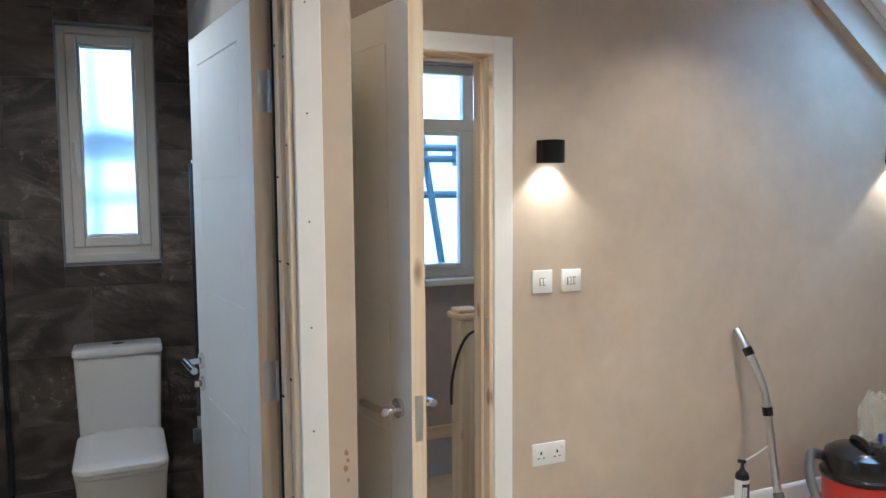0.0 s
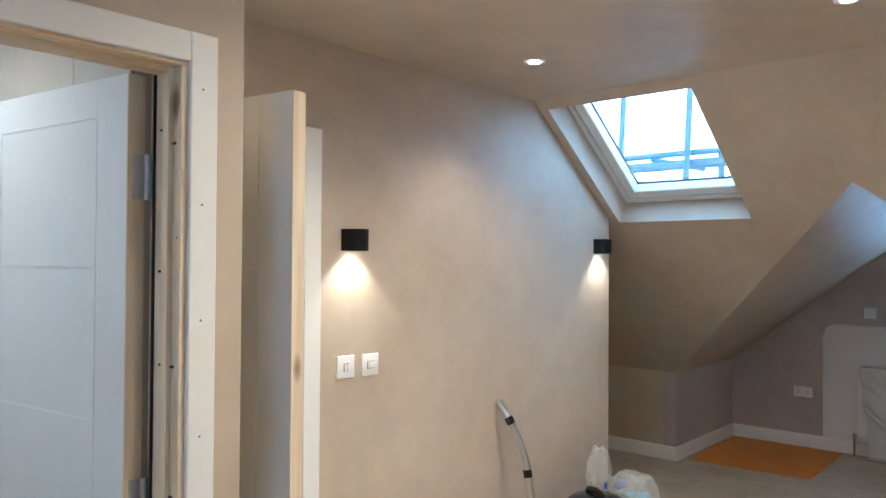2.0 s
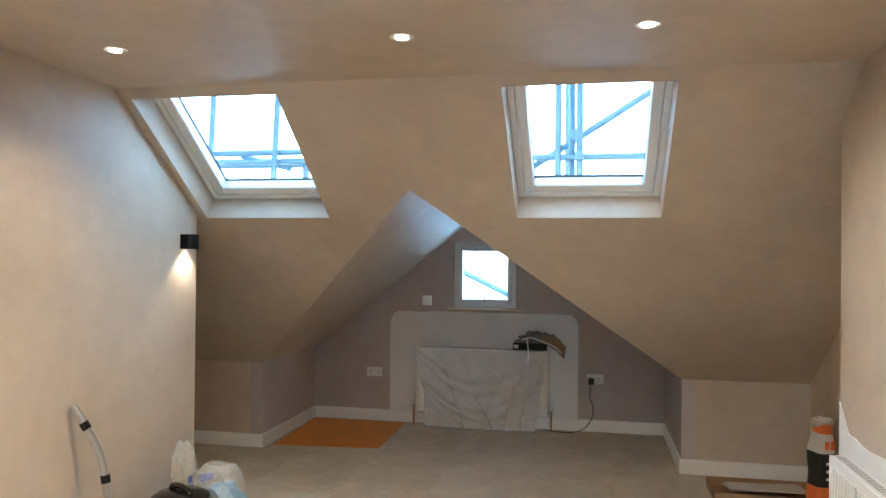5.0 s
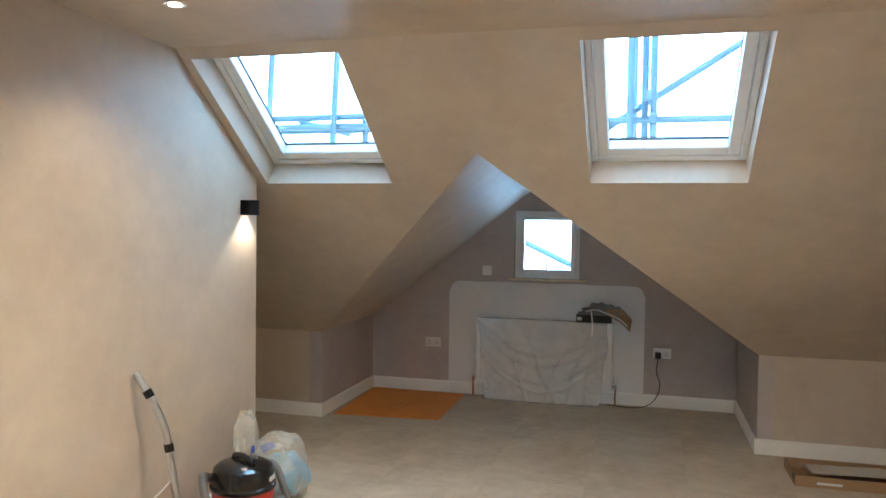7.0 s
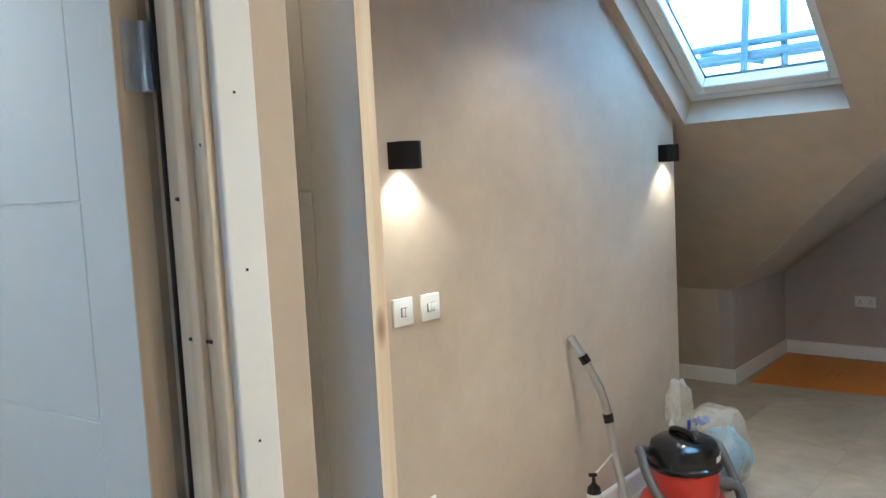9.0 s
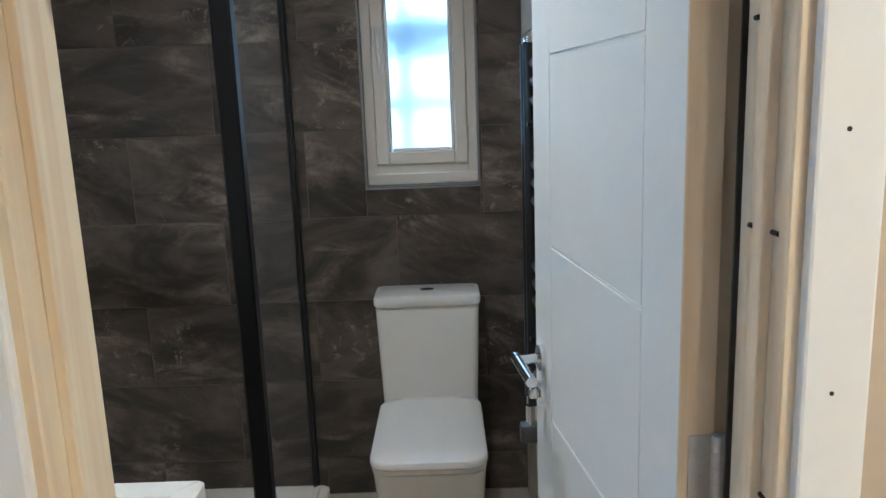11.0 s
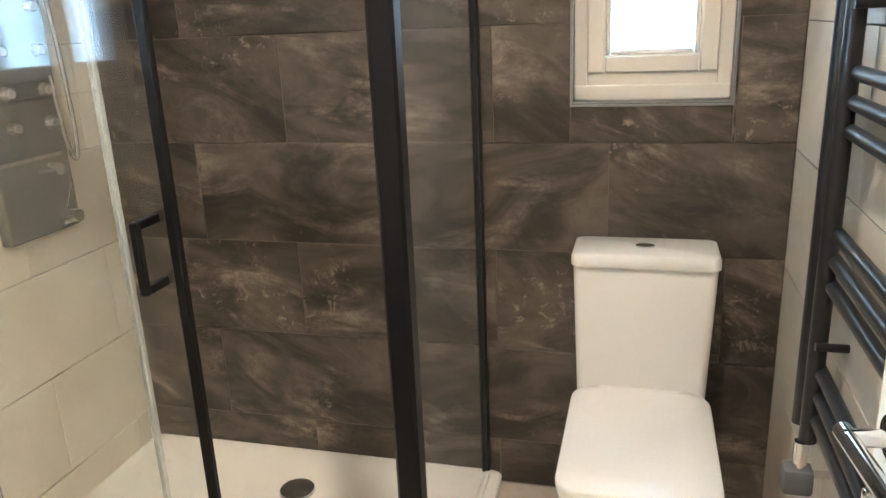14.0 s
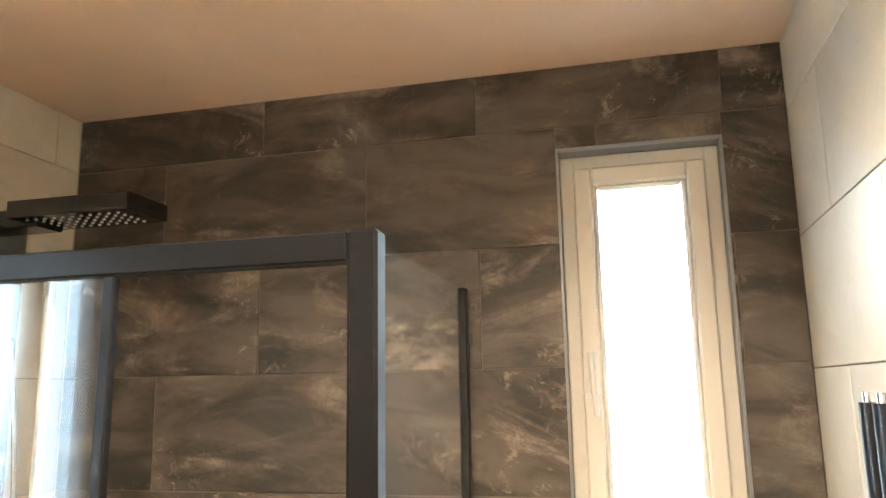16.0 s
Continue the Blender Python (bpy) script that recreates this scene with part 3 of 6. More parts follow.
right_wall = [
    [(BACK_X, RIGHT_Y, 0), (SLOPE_X, RIGHT_Y, 0), (SLOPE_X, RIGHT_Y, CEIL), (BACK_X, RIGHT_Y, CEIL)],
    [(SLOPE_X, RIGHT_Y, 0), (RIGHT_END, RIGHT_Y, 0), (RIGHT_END, RIGHT_Y, slope_z(RIGHT_END) + 0.02), (SLOPE_X, RIGHT_Y, CEIL)],
]
wall_right = structure("wall_south", prism(right_wall, (0, -0.1, 0)), M_PLASTER, "bare pink plaster bedroom wall behind a radiator", "wall")
structure("wall_nook_south_return", box(RIGHT_END - 0.1, NOOK_R, 0, RIGHT_END, RIGHT_Y - 0.1, 2.36), M_PLASTER, "plaster wall returning into the nook", "wall")
structure("wall_nook_south", box(RIGHT_END - 0.1, NOOK_R - 0.1, 0, KNEE_X + 0.1, NOOK_R, 2.36), M_PLASTER, "plaster end wall of the nook", "wall")
WW = (0.0, 1.2, 0.95, 2.05)
west = [[(BACK_X, RIGHT_Y - 0.1, 0), (BACK_X, WW[0], 0), (BACK_X, WW[0], CEIL), (BACK_X, RIGHT_Y - 0.1, CEIL)],
        [(BACK_X, WW[1], 0), (BACK_X, BATH_Y, 0), (BACK_X, BATH_Y, CEIL), (BACK_X, WW[1], CEIL)],
        [(BACK_X, WW[0], 0), (BACK_X, WW[1], 0), (BACK_X, WW[1], WW[2]), (BACK_X, WW[0], WW[2])],
        [(BACK_X, WW[0], WW[3]), (BACK_X, WW[1], WW[3]), (BACK_X, WW[1], CEIL), (BACK_X, WW[0], CEIL)]]
structure("wall_west", prism(west, (-0.12, 0, 0)), M_PLASTER, "bare pink plaster end wall with a window", "wall")

# brown smears by the corner
for k, (x, z, w) in enumerate(((0.708, 0.84, 0.0045), (0.712, 0.82, 0.0035), (0.706, 0.80, 0.005), (0.712, 0.77, 0.003))):
    SMEARS.append((x, z, w))



def loft_disc(x, y, z, w):
    """A thin uneven blot on a wall that faces south."""
    pts = [(x + w * (1 + 0.4 * math.sin(k * 2.3 + x * 90)) * math.cos(k * 0.5236), y, z + 1.9 * w * (1 + 0.3 * math.sin(k * 1.7 + z * 40)) * math.sin(k * 0.5236)) for k in range(12)]
    return prism([pts], (0, 0.0003, 0))


# white unplastered strip behind the second radiator
wp = [(1.7, 0.08), (RIGHT_END - 0.001, 0.08)]
for k in range(40):
    t = k / 39
    wp.append((RIGHT_END - 0.001 - t * (RIGHT_END - 1.7), 0.93 - 0.12 * min(1, t * 12) + 0.012 * noise.noise((k * 0.5, 1.0, 0)) + 0.02 * noise.noise((k * 0.17, 4.0, 0))))
part("paint_patch", prism([[(x, RIGHT_Y + 0.004, z) for x, z in wp]], (0, -0.004, 0)), M_MIST, wall_right, "ragged white mist coat behind the radiator")

# bathroom front wall with its doorway
BD0, BD1, BDZ = -0.172, 0.61, 1.985
bath_front = [
    [(BACK_X, BATH_Y, 0), (BD0, BATH_Y, 0), (BD0, BATH_Y, BDZ), (BD0, BATH_Y, CEIL + 0.1), (BACK_X, BATH_Y, CEIL + 0.1)],
    [(BD0, BATH_Y, BDZ), (BD1, BATH_Y, BDZ), (BD1, BATH_Y, CEIL + 0.1), (BD0, BATH_Y, CEIL + 0.1)],
    [(BD1, BATH_Y, 0), (SIDE_X, BATH_Y, 0), (SIDE_X, BATH_Y, CEIL + 0.1), (BD1, BATH_Y, CEIL + 0.1), (BD1, BATH_Y, BDZ)],
]
wall_bath_front = structure("wall_bathroom_front", prism(bath_front, (0, BATH_IN - BATH_Y, 0)), M_PLASTER, "bare pink plaster partition with the bathroom doorway", "wall")
for x, z, w in SMEARS:
    part("smear", loft_disc(x, BATH_Y - 0.0004, z, w), M_CARD, wall_bath_front, "brown filler smear")
wall_bath_side = structure("wall_bathroom_east", box(BATH_R + 0.008, BATH_IN, 0, SIDE_X, BATH_BACK + 0.008, 2.5), M_PLASTER, "plaster partition between bathroom and bedroom door", "wall")
LWIN = (2.083, 2.72, 1.215, 2.10)
XL = BATH_L - 0.008
left_cells = [[(XL, BATH_IN, 0), (XL, LWIN[0], 0), (XL, LWIN[0], 2.5), (XL, BATH_IN, 2.5)],
              [(XL, LWIN[1], 0), (XL, BATH_BACK + 0.008, 0), (XL, BATH_BACK + 0.008, 2.5), (XL, LWIN[1], 2.5)],
              [(XL, LWIN[0], 0), (XL, LWIN[1], 0), (XL, LWIN[1], LWIN[2]), (XL, LWIN[0], LWIN[2])],
              [(XL, LWIN[0], LWIN[3]), (XL, LWIN[1], LWIN[3]), (XL, LWIN[1], 2.5), (XL, LWIN[0], 2.5)]]
wall_bath_left = structure("wall_bathroom_west", prism(left_cells, (-0.14, 0, 0)), M_GROUT, "beige tiled bathroom wall with a window", "wall")
structure("ceiling_bathroom", box(BATH_L - 0.1, BATH_IN, BATH_CEIL, BATH_R + 0.008, BATH_BACK + 0.008, BATH_CEIL + 0.1), M_SALMON, "bare salmon plaster bathroom ceiling", "ceiling")
grout_east = part("grout", box(BATH_R + 0.003, BATH_IN + 0.002, 0.0, BATH_R + 0.008, BATH_BACK, BATH_CEIL), M_GROUT, wall_bath_side)
part("lining", box(BATH_L, BATH_IN, 0.0, BD0, BATH_IN + 0.004, BATH_CEIL), M_BEIGE_TILE, wall_bath_front, "beige tiled inner face")

# rear wall with the bathroom and landing windows
BW = (-0.015, 0.384, 1.151, 2.208)
LW = (1.40, 2.45, 1.0, 2.13)
Y0 = BATH_BACK + 0.008
rear = []
for x0, x1, hole in ((-1.6, BW[0], None), (BW[0], BW[1], BW), (BW[1], LW[0], None), (LW[0], LW[1], LW), (LW[1], 3.77, None)):
    if hole:
        rear.append([(x0, Y0, -0.5), (x1, Y0, -0.5), (x1, Y0, hole[2]), (x0, Y0, hole[2])])
        rear.append([(x0, Y0, hole[3]), (x1, Y0, hole[3]), (x1, Y0, 2.55), (x0, Y0, 2.55)])
    else:
        z = [-0.5]
        lft, rgt = [], []
        for hx, h in ((BW[0], BW), (BW[1], BW), (LW[0], LW), (LW[1], LW)):
            if x0 == hx:
                lft = [(x0, Y0, h[3]), (x0, Y0, h[2])]
            if x1 == hx:
                rgt = [(x1, Y0, h[2]), (x1, Y0, h[3])]
        rear.append([(x0, Y0, -0.5), (x1, Y0, -0.5)] + rgt + [(x1, Y0, 2.55), (x0, Y0, 2.55)] + lft)
wall_rear = structure("wall_rear", prism(rear, (0, 0.24, 0)), M_PLASTER_GREY, "rear outside wall with two windows", "wall")
part("grout", prism([[(BATH_L, Y0 - 0.005, 0), (BW[0], Y0 - 0.005, 0), (BW[0], Y0 - 0.005, 2.43), (BATH_L, Y0 - 0.005, 2.43)],
                     [(BW[0], Y0 - 0.005, 0), (BW[1], Y0 - 0.005, 0), (BW[1], Y0 - 0.005, BW[2]), (BW[0], Y0 - 0.005, BW[2])],
                     [(BW[0], Y0 - 0.005, BW[3]), (BW[1], Y0 - 0.005, BW[3]), (BW[1], Y0 - 0.005, 2.43), (BW[0], Y0 - 0.005, 2.43)],
                     [(BW[1], Y0 - 0.005, 0), (BATH_R, Y0 - 0.005, 0), (BATH_R, Y0 - 0.005, 2.43), (BW[1], Y0 - 0.005, 2.43)]], (0, 0.0045, 0)), M_GROUT_DARK, wall_rear, "dark grout between the slate tiles")

# landing
structure("ceiling_landing", box(SIDE_X, LAMP_Y + 0.1, 2.45, LAMP_END - 0.1, Y0, 2.55), M_PLASTER, "plaster ceiling over the landing", "ceiling")
structure("floor_landing", box(SIDE_X, LAMP_Y + 0.1, -0.1, LAMP_END - 0.1, 3.05, 0.0), M_FLOOR, "dusty chipboard landing floor", "floor")
structure("wall_landing_end", box(LAMP_END - 0.2, LAMP_Y + 0.1, -0.5, LAMP_END - 0.1, Y0, 2.45), M_PLASTER_GREY, "plaster end wall of the landing", "wall")

# floors
floor = structure("floor", box(BACK_X - 0.1, NOOK_R - 0.1, -0.15, GABLE_X + 0.1, NOOK_L + 0.1, -0.018), M_FLOOR, "dusty beige chipboard bedroom floor", "floor")
floor_bath = structure("floor_bathroom", box(BATH_L, BATH_IN - 0.09, -0.017, BATH_R, BATH_BACK, -0.005), M_GROUT, "beige tiled bathroom floor with grey grout", "floor")


# skirting boards
def skirting(name, x0, y0, x1, y1):
    """A skirting board with a rounded top, its face on the line from (x0, y0) to (x1, y1), body to the left of it."""
    a, b = Vector((x0, y0, 0)), Vector((x1, y1, 0))
    d = (b - a).normalized()
    side = Vector((-d.y, d.x, 0))
    prof = [(0, 0), (0, 0.092), (0.003, 0.101), (0.008, 0.106), (0.014, 0.106), (0.014, 0)]
    poly = [a + side * u + Vector((0, 0, z + 0.001)) for u, z in prof]
    structure(name, prism([poly], b - a), M_WHITE, "white primed skirting board", "skirting board")


skirting("baseboard_lamps", 1.566, LAMP_Y - 0.015, LAMP_END, LAMP_Y - 0.015)
skirting("baseboard_knee_north", KNEE_X - 0.015, NOOK_L, KNEE_X - 0.015, CHEEK_L - 0.015)
skirting("baseboard_cheek_north", KNEE_X - 0.001, CHEEK_L - 0.015, GABLE_X, CHEEK_L - 0.015)
skirting("baseboard_gable", GABLE_X - 0.015, CHEEK_L - 0.016, GABLE_X - 0.015, CHEEK_R + 0.016)
skirting("baseboard_cheek_south", GABLE_X, CHEEK_R + 0.015, KNEE_X - 0.001, CHEEK_R + 0.015)
skirting("baseboard_knee_south", KNEE_X - 0.015, CHEEK_R + 0.015, KNEE_X - 0.015, NOOK_R)


# ---- doors ----
def door_set(name, x0, x1, y_face, depth, top, leaf_rz, hinge_right, leaf_len, label, into):
    """A lining with stops, white architraves on the room side. Returns its empty."""
    ob = thing(name, pose(0, 0, 0), label, "door", "", "structure")
    t = 0.03
    part("jamb", box(x0 - t, y_face - 0.002, 0, x0, y_face + depth, top, 0.002, 1), M_PINE, ob, "raw knotty pine jamb")
    part("jamb", box(x1, y_face - 0.002, 0, x1 + t, y_face + depth, top, 0.002, 1), M_PINE, ob, "raw knotty pine jamb")
    part("head", box(x0 - t, y_face - 0.002, top, x1 + t, y_face + depth, top + t, 0.002, 1), M_PINE_X, ob, "raw pine head lining")
    return ob


def leaf_bm(w, h, t):
    """A flush moulded leaf: raised fields parted by narrow grooves on both faces."""
    bm = empty_bm()
    add_box(bm, 0, -t / 2 + 0.0016, 0, w, t / 2 - 0.0016, h)
    m = 0.115
    zs = [0.14, 0.49, 0.83, 1.17, 1.51, 1.85]
    g = 0.0022
    for s in (-1, 1):
        ya, yb = sorted((s * (t / 2 - 0.0017), s * t / 2))
        e = 0.0005
        add_box(bm, 0, ya, 0, m - e, yb, h, 0.0008, 1)
        add_box(bm, w - m + e, ya, 0, w, yb, h, 0.0008, 1)
        add_box(bm, m - g + 0.0005, ya, 0, w - m + g - 0.0005, yb, zs[0] - g, 0.0015, 1)
        add_box(bm, m - g + 0.0005, ya, zs[-1] + g, w - m + g - 0.0005, yb, h, 0.0015, 1)
        for a, b in zip(zs, zs[1:]):
            add_box(bm, m + 0.0004, ya, a + g, w - m - g, yb, b - g, 0.0015, 1)
    return bm


def lever(parent, x, z, side, t, toward):
    """A round-rose lever handle on one face of a leaf, pointing to the hinge."""
    y = side * t / 2
    h = part("handle", cyl((x, y, z), (x, y + side * 0.010, z), 0.026, seg=28), M_CHROME, parent, "polished chrome lever handle", True)
    bm = cyl((x, y + side * 0.008, z), (x, y + side * 0.058, z), 0.010, seg=18)
    part("neck", bm, M_CHROME, h, "", True)
    bm = cyl((x - toward * 0.016, y + side * 0.052, z), (x + toward * 0.115, y + side * 0.052, z - 0.004), 0.0105, seg=20)
    part("lever", bm, M_CHROME, h, "", True)
    return h


# bathroom door, open into the bathroom
door_1 = door_set("door_1", -0.142, 0.582, BATH_Y, BATH_IN - BATH_Y, 1.958, 0, True, 0.67, "open white bathroom door in a raw pine lining", 1)
AW, AT = 0.066, 0.016


def architrave(parent, x0, x1, y, s, top, w):
    """White architraves round an opening on one face of a wall; s points out of the wall."""
    ya, yb = sorted((y, y + s * AT))
    if x0 is not None:
        part("architrave", box(x0 - w, ya, 0, x0, yb, top + w, 0.004), M_WHITE, parent, "white primed architrave")
    part("architrave", box(x1, ya, 0, x1 + w, yb, top + w, 0.004), M_WHITE, parent, "white primed architrave")
    part("architrave", box((x0 if x0 is not None else SIDE_X), ya, top, x1, yb, top + w - 0.0005, 0.004), M_WHITE, parent, "white primed architrave")


architrave(door_1, -0.155, 0.596, BATH_Y, -1, 1.966, AW)
# stops
part("stop", box(0.570, BATH_Y + 0.03, 0, 0.582, BATH_Y + 0.082, 1.957, 0.001, 1), M_PINE, door_1, "raw pine door stop")
part("stop", box(-0.142, BATH_Y + 0.034, 0, -0.129, BATH_Y + 0.078, 1.957, 0.002, 2), M_PINE, door_1, "raw pine door stop")
part("stop", box(-0.129, BATH_Y + 0.03, 1.946, 0.570, BATH_Y + 0.082, 1.958, 0.001, 1), M_PINE_X, door_1, "raw pine door stop")
# Black strip stands in for the dark gap between leaf and jamb.
part("gap_shade", box(0.5650, BATH_Y + 0.0825, 0, 0.5815, BATH_Y + 0.087, 1.957), M_RUBBER, door_1, "black strip put in for shade in the hinge gap")
KX, KY = -0.1405, BATH_Y + 0.092
kb = empty_bm()
for z0, z1 in ((0.838, 0.864), (0.940, 0.966)):
    add_box(kb, KX - 0.0015, KY, z0, KX, KY + 0.020, z1, 0.0006, 1)
add_box(kb, KX - 0.0015, KY + 0.018, 0.850, KX, KY + 0.036, 0.954, 0.0006, 1)
add_box(kb, KX - 0.0015, KY + 0.034, 0.858, KX + 0.004, KY + 0.0375, 0.946, 0.0006, 1)
keep = part("strike_plate", kb, M_STEEL, door_1, "steel strike plate let into the jamb")
# Flat brown slab on the uncut jamb stands in for the hole's shade.
part("latch_hole_shade", box(KX - 0.0012, KY - 0.001, 0.864, KX - 0.0008, KY + 0.0178, 0.940), M_CARD, keep, "brown slab put in for the shaded, rough chiselled latch hole")
for z in (0.851, 0.953):
    part("screw", cyl((KX, KY + 0.010, z), (KX + 0.001, KY + 0.010, z), 0.0042, seg=10), M_STEEL, keep)
random.seed(3)
for x, y0 in ((0.5695, BATH_Y + 0.045), (0.5818, BATH_Y + 0.012)):
    for k in range(7):
        z = 0.2 + k * 0.27 + random.uniform(-0.05, 0.05)
        part("nail", cyl((x, y0 + random.uniform(-0.006, 0.02), z), (x - 0.0008, y0 + random.uniform(-0.006, 0.02), z), 0.0028, seg=8), M_INK, door_1)
for k in range(8):
    z = 0.16 + k * 0.25
    part("nail", cyl((0.625, BATH_Y - AT + 0.0002, z), (0.625, BATH_Y - AT - 0.0006, z), 0.0024, seg=8), M_INK, door_1)

# leaf in its own coordinates: x from the hinge to the latch, y across its thickness
A = math.degrees(math.atan2(2.725 - 2.069, 0.446 - 0.531))
bath_leaf_pose = Matrix.Translation((0.543, 2.066, 0.008)) @ Matrix.Rotation(radians(A), 4, "Z")
leaf = part("leaf", leaf_bm(0.662, 1.94, 0.042), M_DOOR, door_1, "white primed leaf with moulded grooves")
leaf.matrix_basis = bath_leaf_pose
part("lipping", box(-0.003, -0.0212, 0, -0.0002, 0.0212, 1.94), M_PINE, leaf, "raw pine hinge edge")
part("lipping", box(0.6622, -0.0205, 0, 0.6645, 0.0205, 1.94), M_PINE, leaf, "raw pine latch edge")
for s in (1, -1):
    lever(leaf, 0.607, 0.935, s, 0.042, -1)
    rose = part("thumbturn", cyl((0.607, s * 0.021, 0.862), (0.607, s * 0.031, 0.862), 0.024, seg=24), M_CHROME, leaf, "round chrome thumbturn", True)
    part("turn", box(0.600, min(s * 0.031, s * 0.05), 0.852, 0.614, max(s * 0.031, s * 0.05), 0.872, 0.003), M_CHROME, rose, "", True)
part("latch", box(0.6646, -0.011, 0.86, 0.666, 0.011, 1.01), M_STEEL, leaf, "steel latch plate")
for z in (0.22, 1.0, 1.715):
    part("hinge_plate", box(0.5795, 2.036, z - 0.05, 0.5815, 2.066, z + 0.05), M_STEEL, door_1, "steel hinge plate on the jamb")
    bm = box(-0.0050, -0.021, z - 0.05, -0.0031, 0.010, z + 0.05, 0.0005, 1)
    add_cyl(bm, (-0.0095, -0.0245, z - 0.05), (-0.0095, -0.0245, z + 0.05), 0.0082, seg=14)
    for k in range(1, 5):
        add_cyl(bm, (-0.0095, -0.0245, z - 0.0508 + 0.02 * k), (-0.0095, -0.0245, z - 0.0492 + 0.02 * k), 0.0090, seg=14)
    hinge_ob = part("hinge", bm, M_HINGE, leaf, "steel butt hinge", True)
    for dz in (-0.032, 0.0, 0.032):
        part("screw", cyl((-0.0050, -0.006 + 0.008 * (dz != 0), z + dz), (-0.0056, -0.006 + 0.008 * (dz != 0), z + dz), 0.0035, seg=10), M_STEEL, hinge_ob)

# landing door, swung back against the bathroom wall
door_2 = door_set("door_2", 0.765, 1.470, LAMP_Y, 0.13, 1.958, 0, False, 0.755, "white bedroom door standing open in a pine lining", -1)
ya = LAMP_Y - AT
part("architrave", box(1.484, ya, 0, 1.562, LAMP_Y, 2.032, 0.004), M_WHITE, door_2, "white primed architrave")
part("architrave", box(0.752, ya, 1.966, 1.484, LAMP_Y, 2.0315, 0.004), M_WHITE, door_2, "white primed architrave")
part("stop", box(1.458, LAMP_Y + 0.045, 0, 1.470, LAMP_Y + 0.10, 1.957, 0.001, 1), M_PINE, door_2, "raw pine door stop")
part("stop", box(0.777, LAMP_Y + 0.045, 1.946, 1.458, LAMP_Y + 0.10, 1.958, 0.001, 1), M_PINE_X, door_2, "raw pine door stop")
part("strike_plate", box(1.468, LAMP_Y + 0.008, 0.88, 1.4705, LAMP_Y + 0.032, 1.0, 0.001, 1), M_STEEL, door_2, "steel strike plate let into the jamb")
A2 = math.degrees(math.atan2(1.96 - 2.70, 0.9035 - 0.79))
leaf2 = part("leaf", leaf_bm(0.752, 1.95, 0.042), M_DOOR, door_2, "white primed leaf with moulded grooves")
leaf2.matrix_basis = Matrix.Translation((0.79, 2.700, 0.008)) @ Matrix.Rotation(radians(A2), 4, "Z")
part("lipping", box(0.7522, -0.0212, 0, 0.7545, 0.0212, 1.95), M_PINE, leaf2, "raw pine latch edge")
part("lipping", box(-0.0025, -0.0205, 0, -0.0002, 0.0205, 1.95), M_PINE, leaf2, "raw pine hinge edge")
for s in (1, -1):
    lever(leaf2, 0.690, 0.905, s, 0.042, -1)
part("latch", box(0.7546, -0.011, 0.83, 0.756, 0.011, 0.95), M_STEEL, leaf2, "steel latch plate")


# ---- windows ----
def ring(x0, z0, x1, z1, w, y0, y1, bevel=0.003):
    """A rectangular frame of bars in the xz plane."""
    bm = empty_bm()
    add_box(bm, x0, y0, z0, x0 + w, y1, z1, bevel, 1)
    add_box(bm, x1 - w, y0, z0, x1, y1, z1, bevel, 1)
    add_box(bm, x0 + w, y0, z0, x1 - w, y1, z0 + w, bevel, 1)
    add_box(bm, x0 + w, y0, z1 - w, x1 - w, y1, z1, bevel, 1)
    return bm


# bathroom window: frosted, in a tiled recess with metal edge trim
window_1 = thing("window_1", pose(0, 0, 0), "frosted white upvc window in a dark tiled recess", "window", "", "structure")
x0, x1, z0, z1 = BW
fy = 3.935
part("cill", box(x0 + 0.003, fy - 0.006, z0 + 0.008, x1 - 0.003, fy + 0.06, z0 + 0.047, 0.004), M_CREAM, window_1, "deep white bottom rail")
part("frame", ring(x0 + 0.003, z0 + 0.045, x1 - 0.003, z1 - 0.003, 0.034, fy, fy + 0.06, 0.002), M_CREAM, window_1)
sash = part("sash", ring(x0 + 0.036, z0 + 0.077, x1 - 0.036, z1 - 0.036, 0.046, fy - 0.010, fy + 0.045, 0.005), M_CREAM, window_1)
part("bead", ring(x0 + 0.080, z0 + 0.120, x1 - 0.080, z1 - 0.080, 0.015, fy + 0.002, fy + 0.03, 0.006), M_CREAM, sash)
pane = part("pane", box(x0 + 0.090, fy + 0.012, z0 + 0.130, x1 - 0.090, fy + 0.018, z1 - 0.090), M_FROST, sash, "frosted glass pane")
pane.visible_shadow = False
hb = part("handle", box(x0 + 0.050, fy - 0.024, 1.60, x0 + 0.068, fy - 0.010, 1.70, 0.004), M_CREAM, sash, "white espagnolette handle", True)
part("grip", tube(smooth_path([(x0 + 0.059, fy - 0.022, 1.69), (x0 + 0.060, fy - 0.045, 1.675), (x0 + 0.064, fy - 0.048, 1.61), (x0 + 0.068, fy - 0.044, 1.545)]), 0.0075, 10), M_CREAM, hb, "", True)
for a in ((x0, x0 + 0.003), (x1 - 0.003, x1)):
    part("reveal", box(a[0], BATH_BACK + 0.001, z0, a[1], fy + 0.06, z1), M_REVEAL, window_1, "slate grey reveal")
part("reveal", box(x0 + 0.003, BATH_BACK + 0.001, z1 - 0.003, x1 - 0.003, fy + 0.06, z1), M_REVEAL, window_1, "slate grey reveal")
part("reveal", box(x0 + 0.003, BATH_BACK + 0.001, z0, x1 - 0.003, fy + 0.06, z0 + 0.008), M_REVEAL, window_1, "slate grey sill")
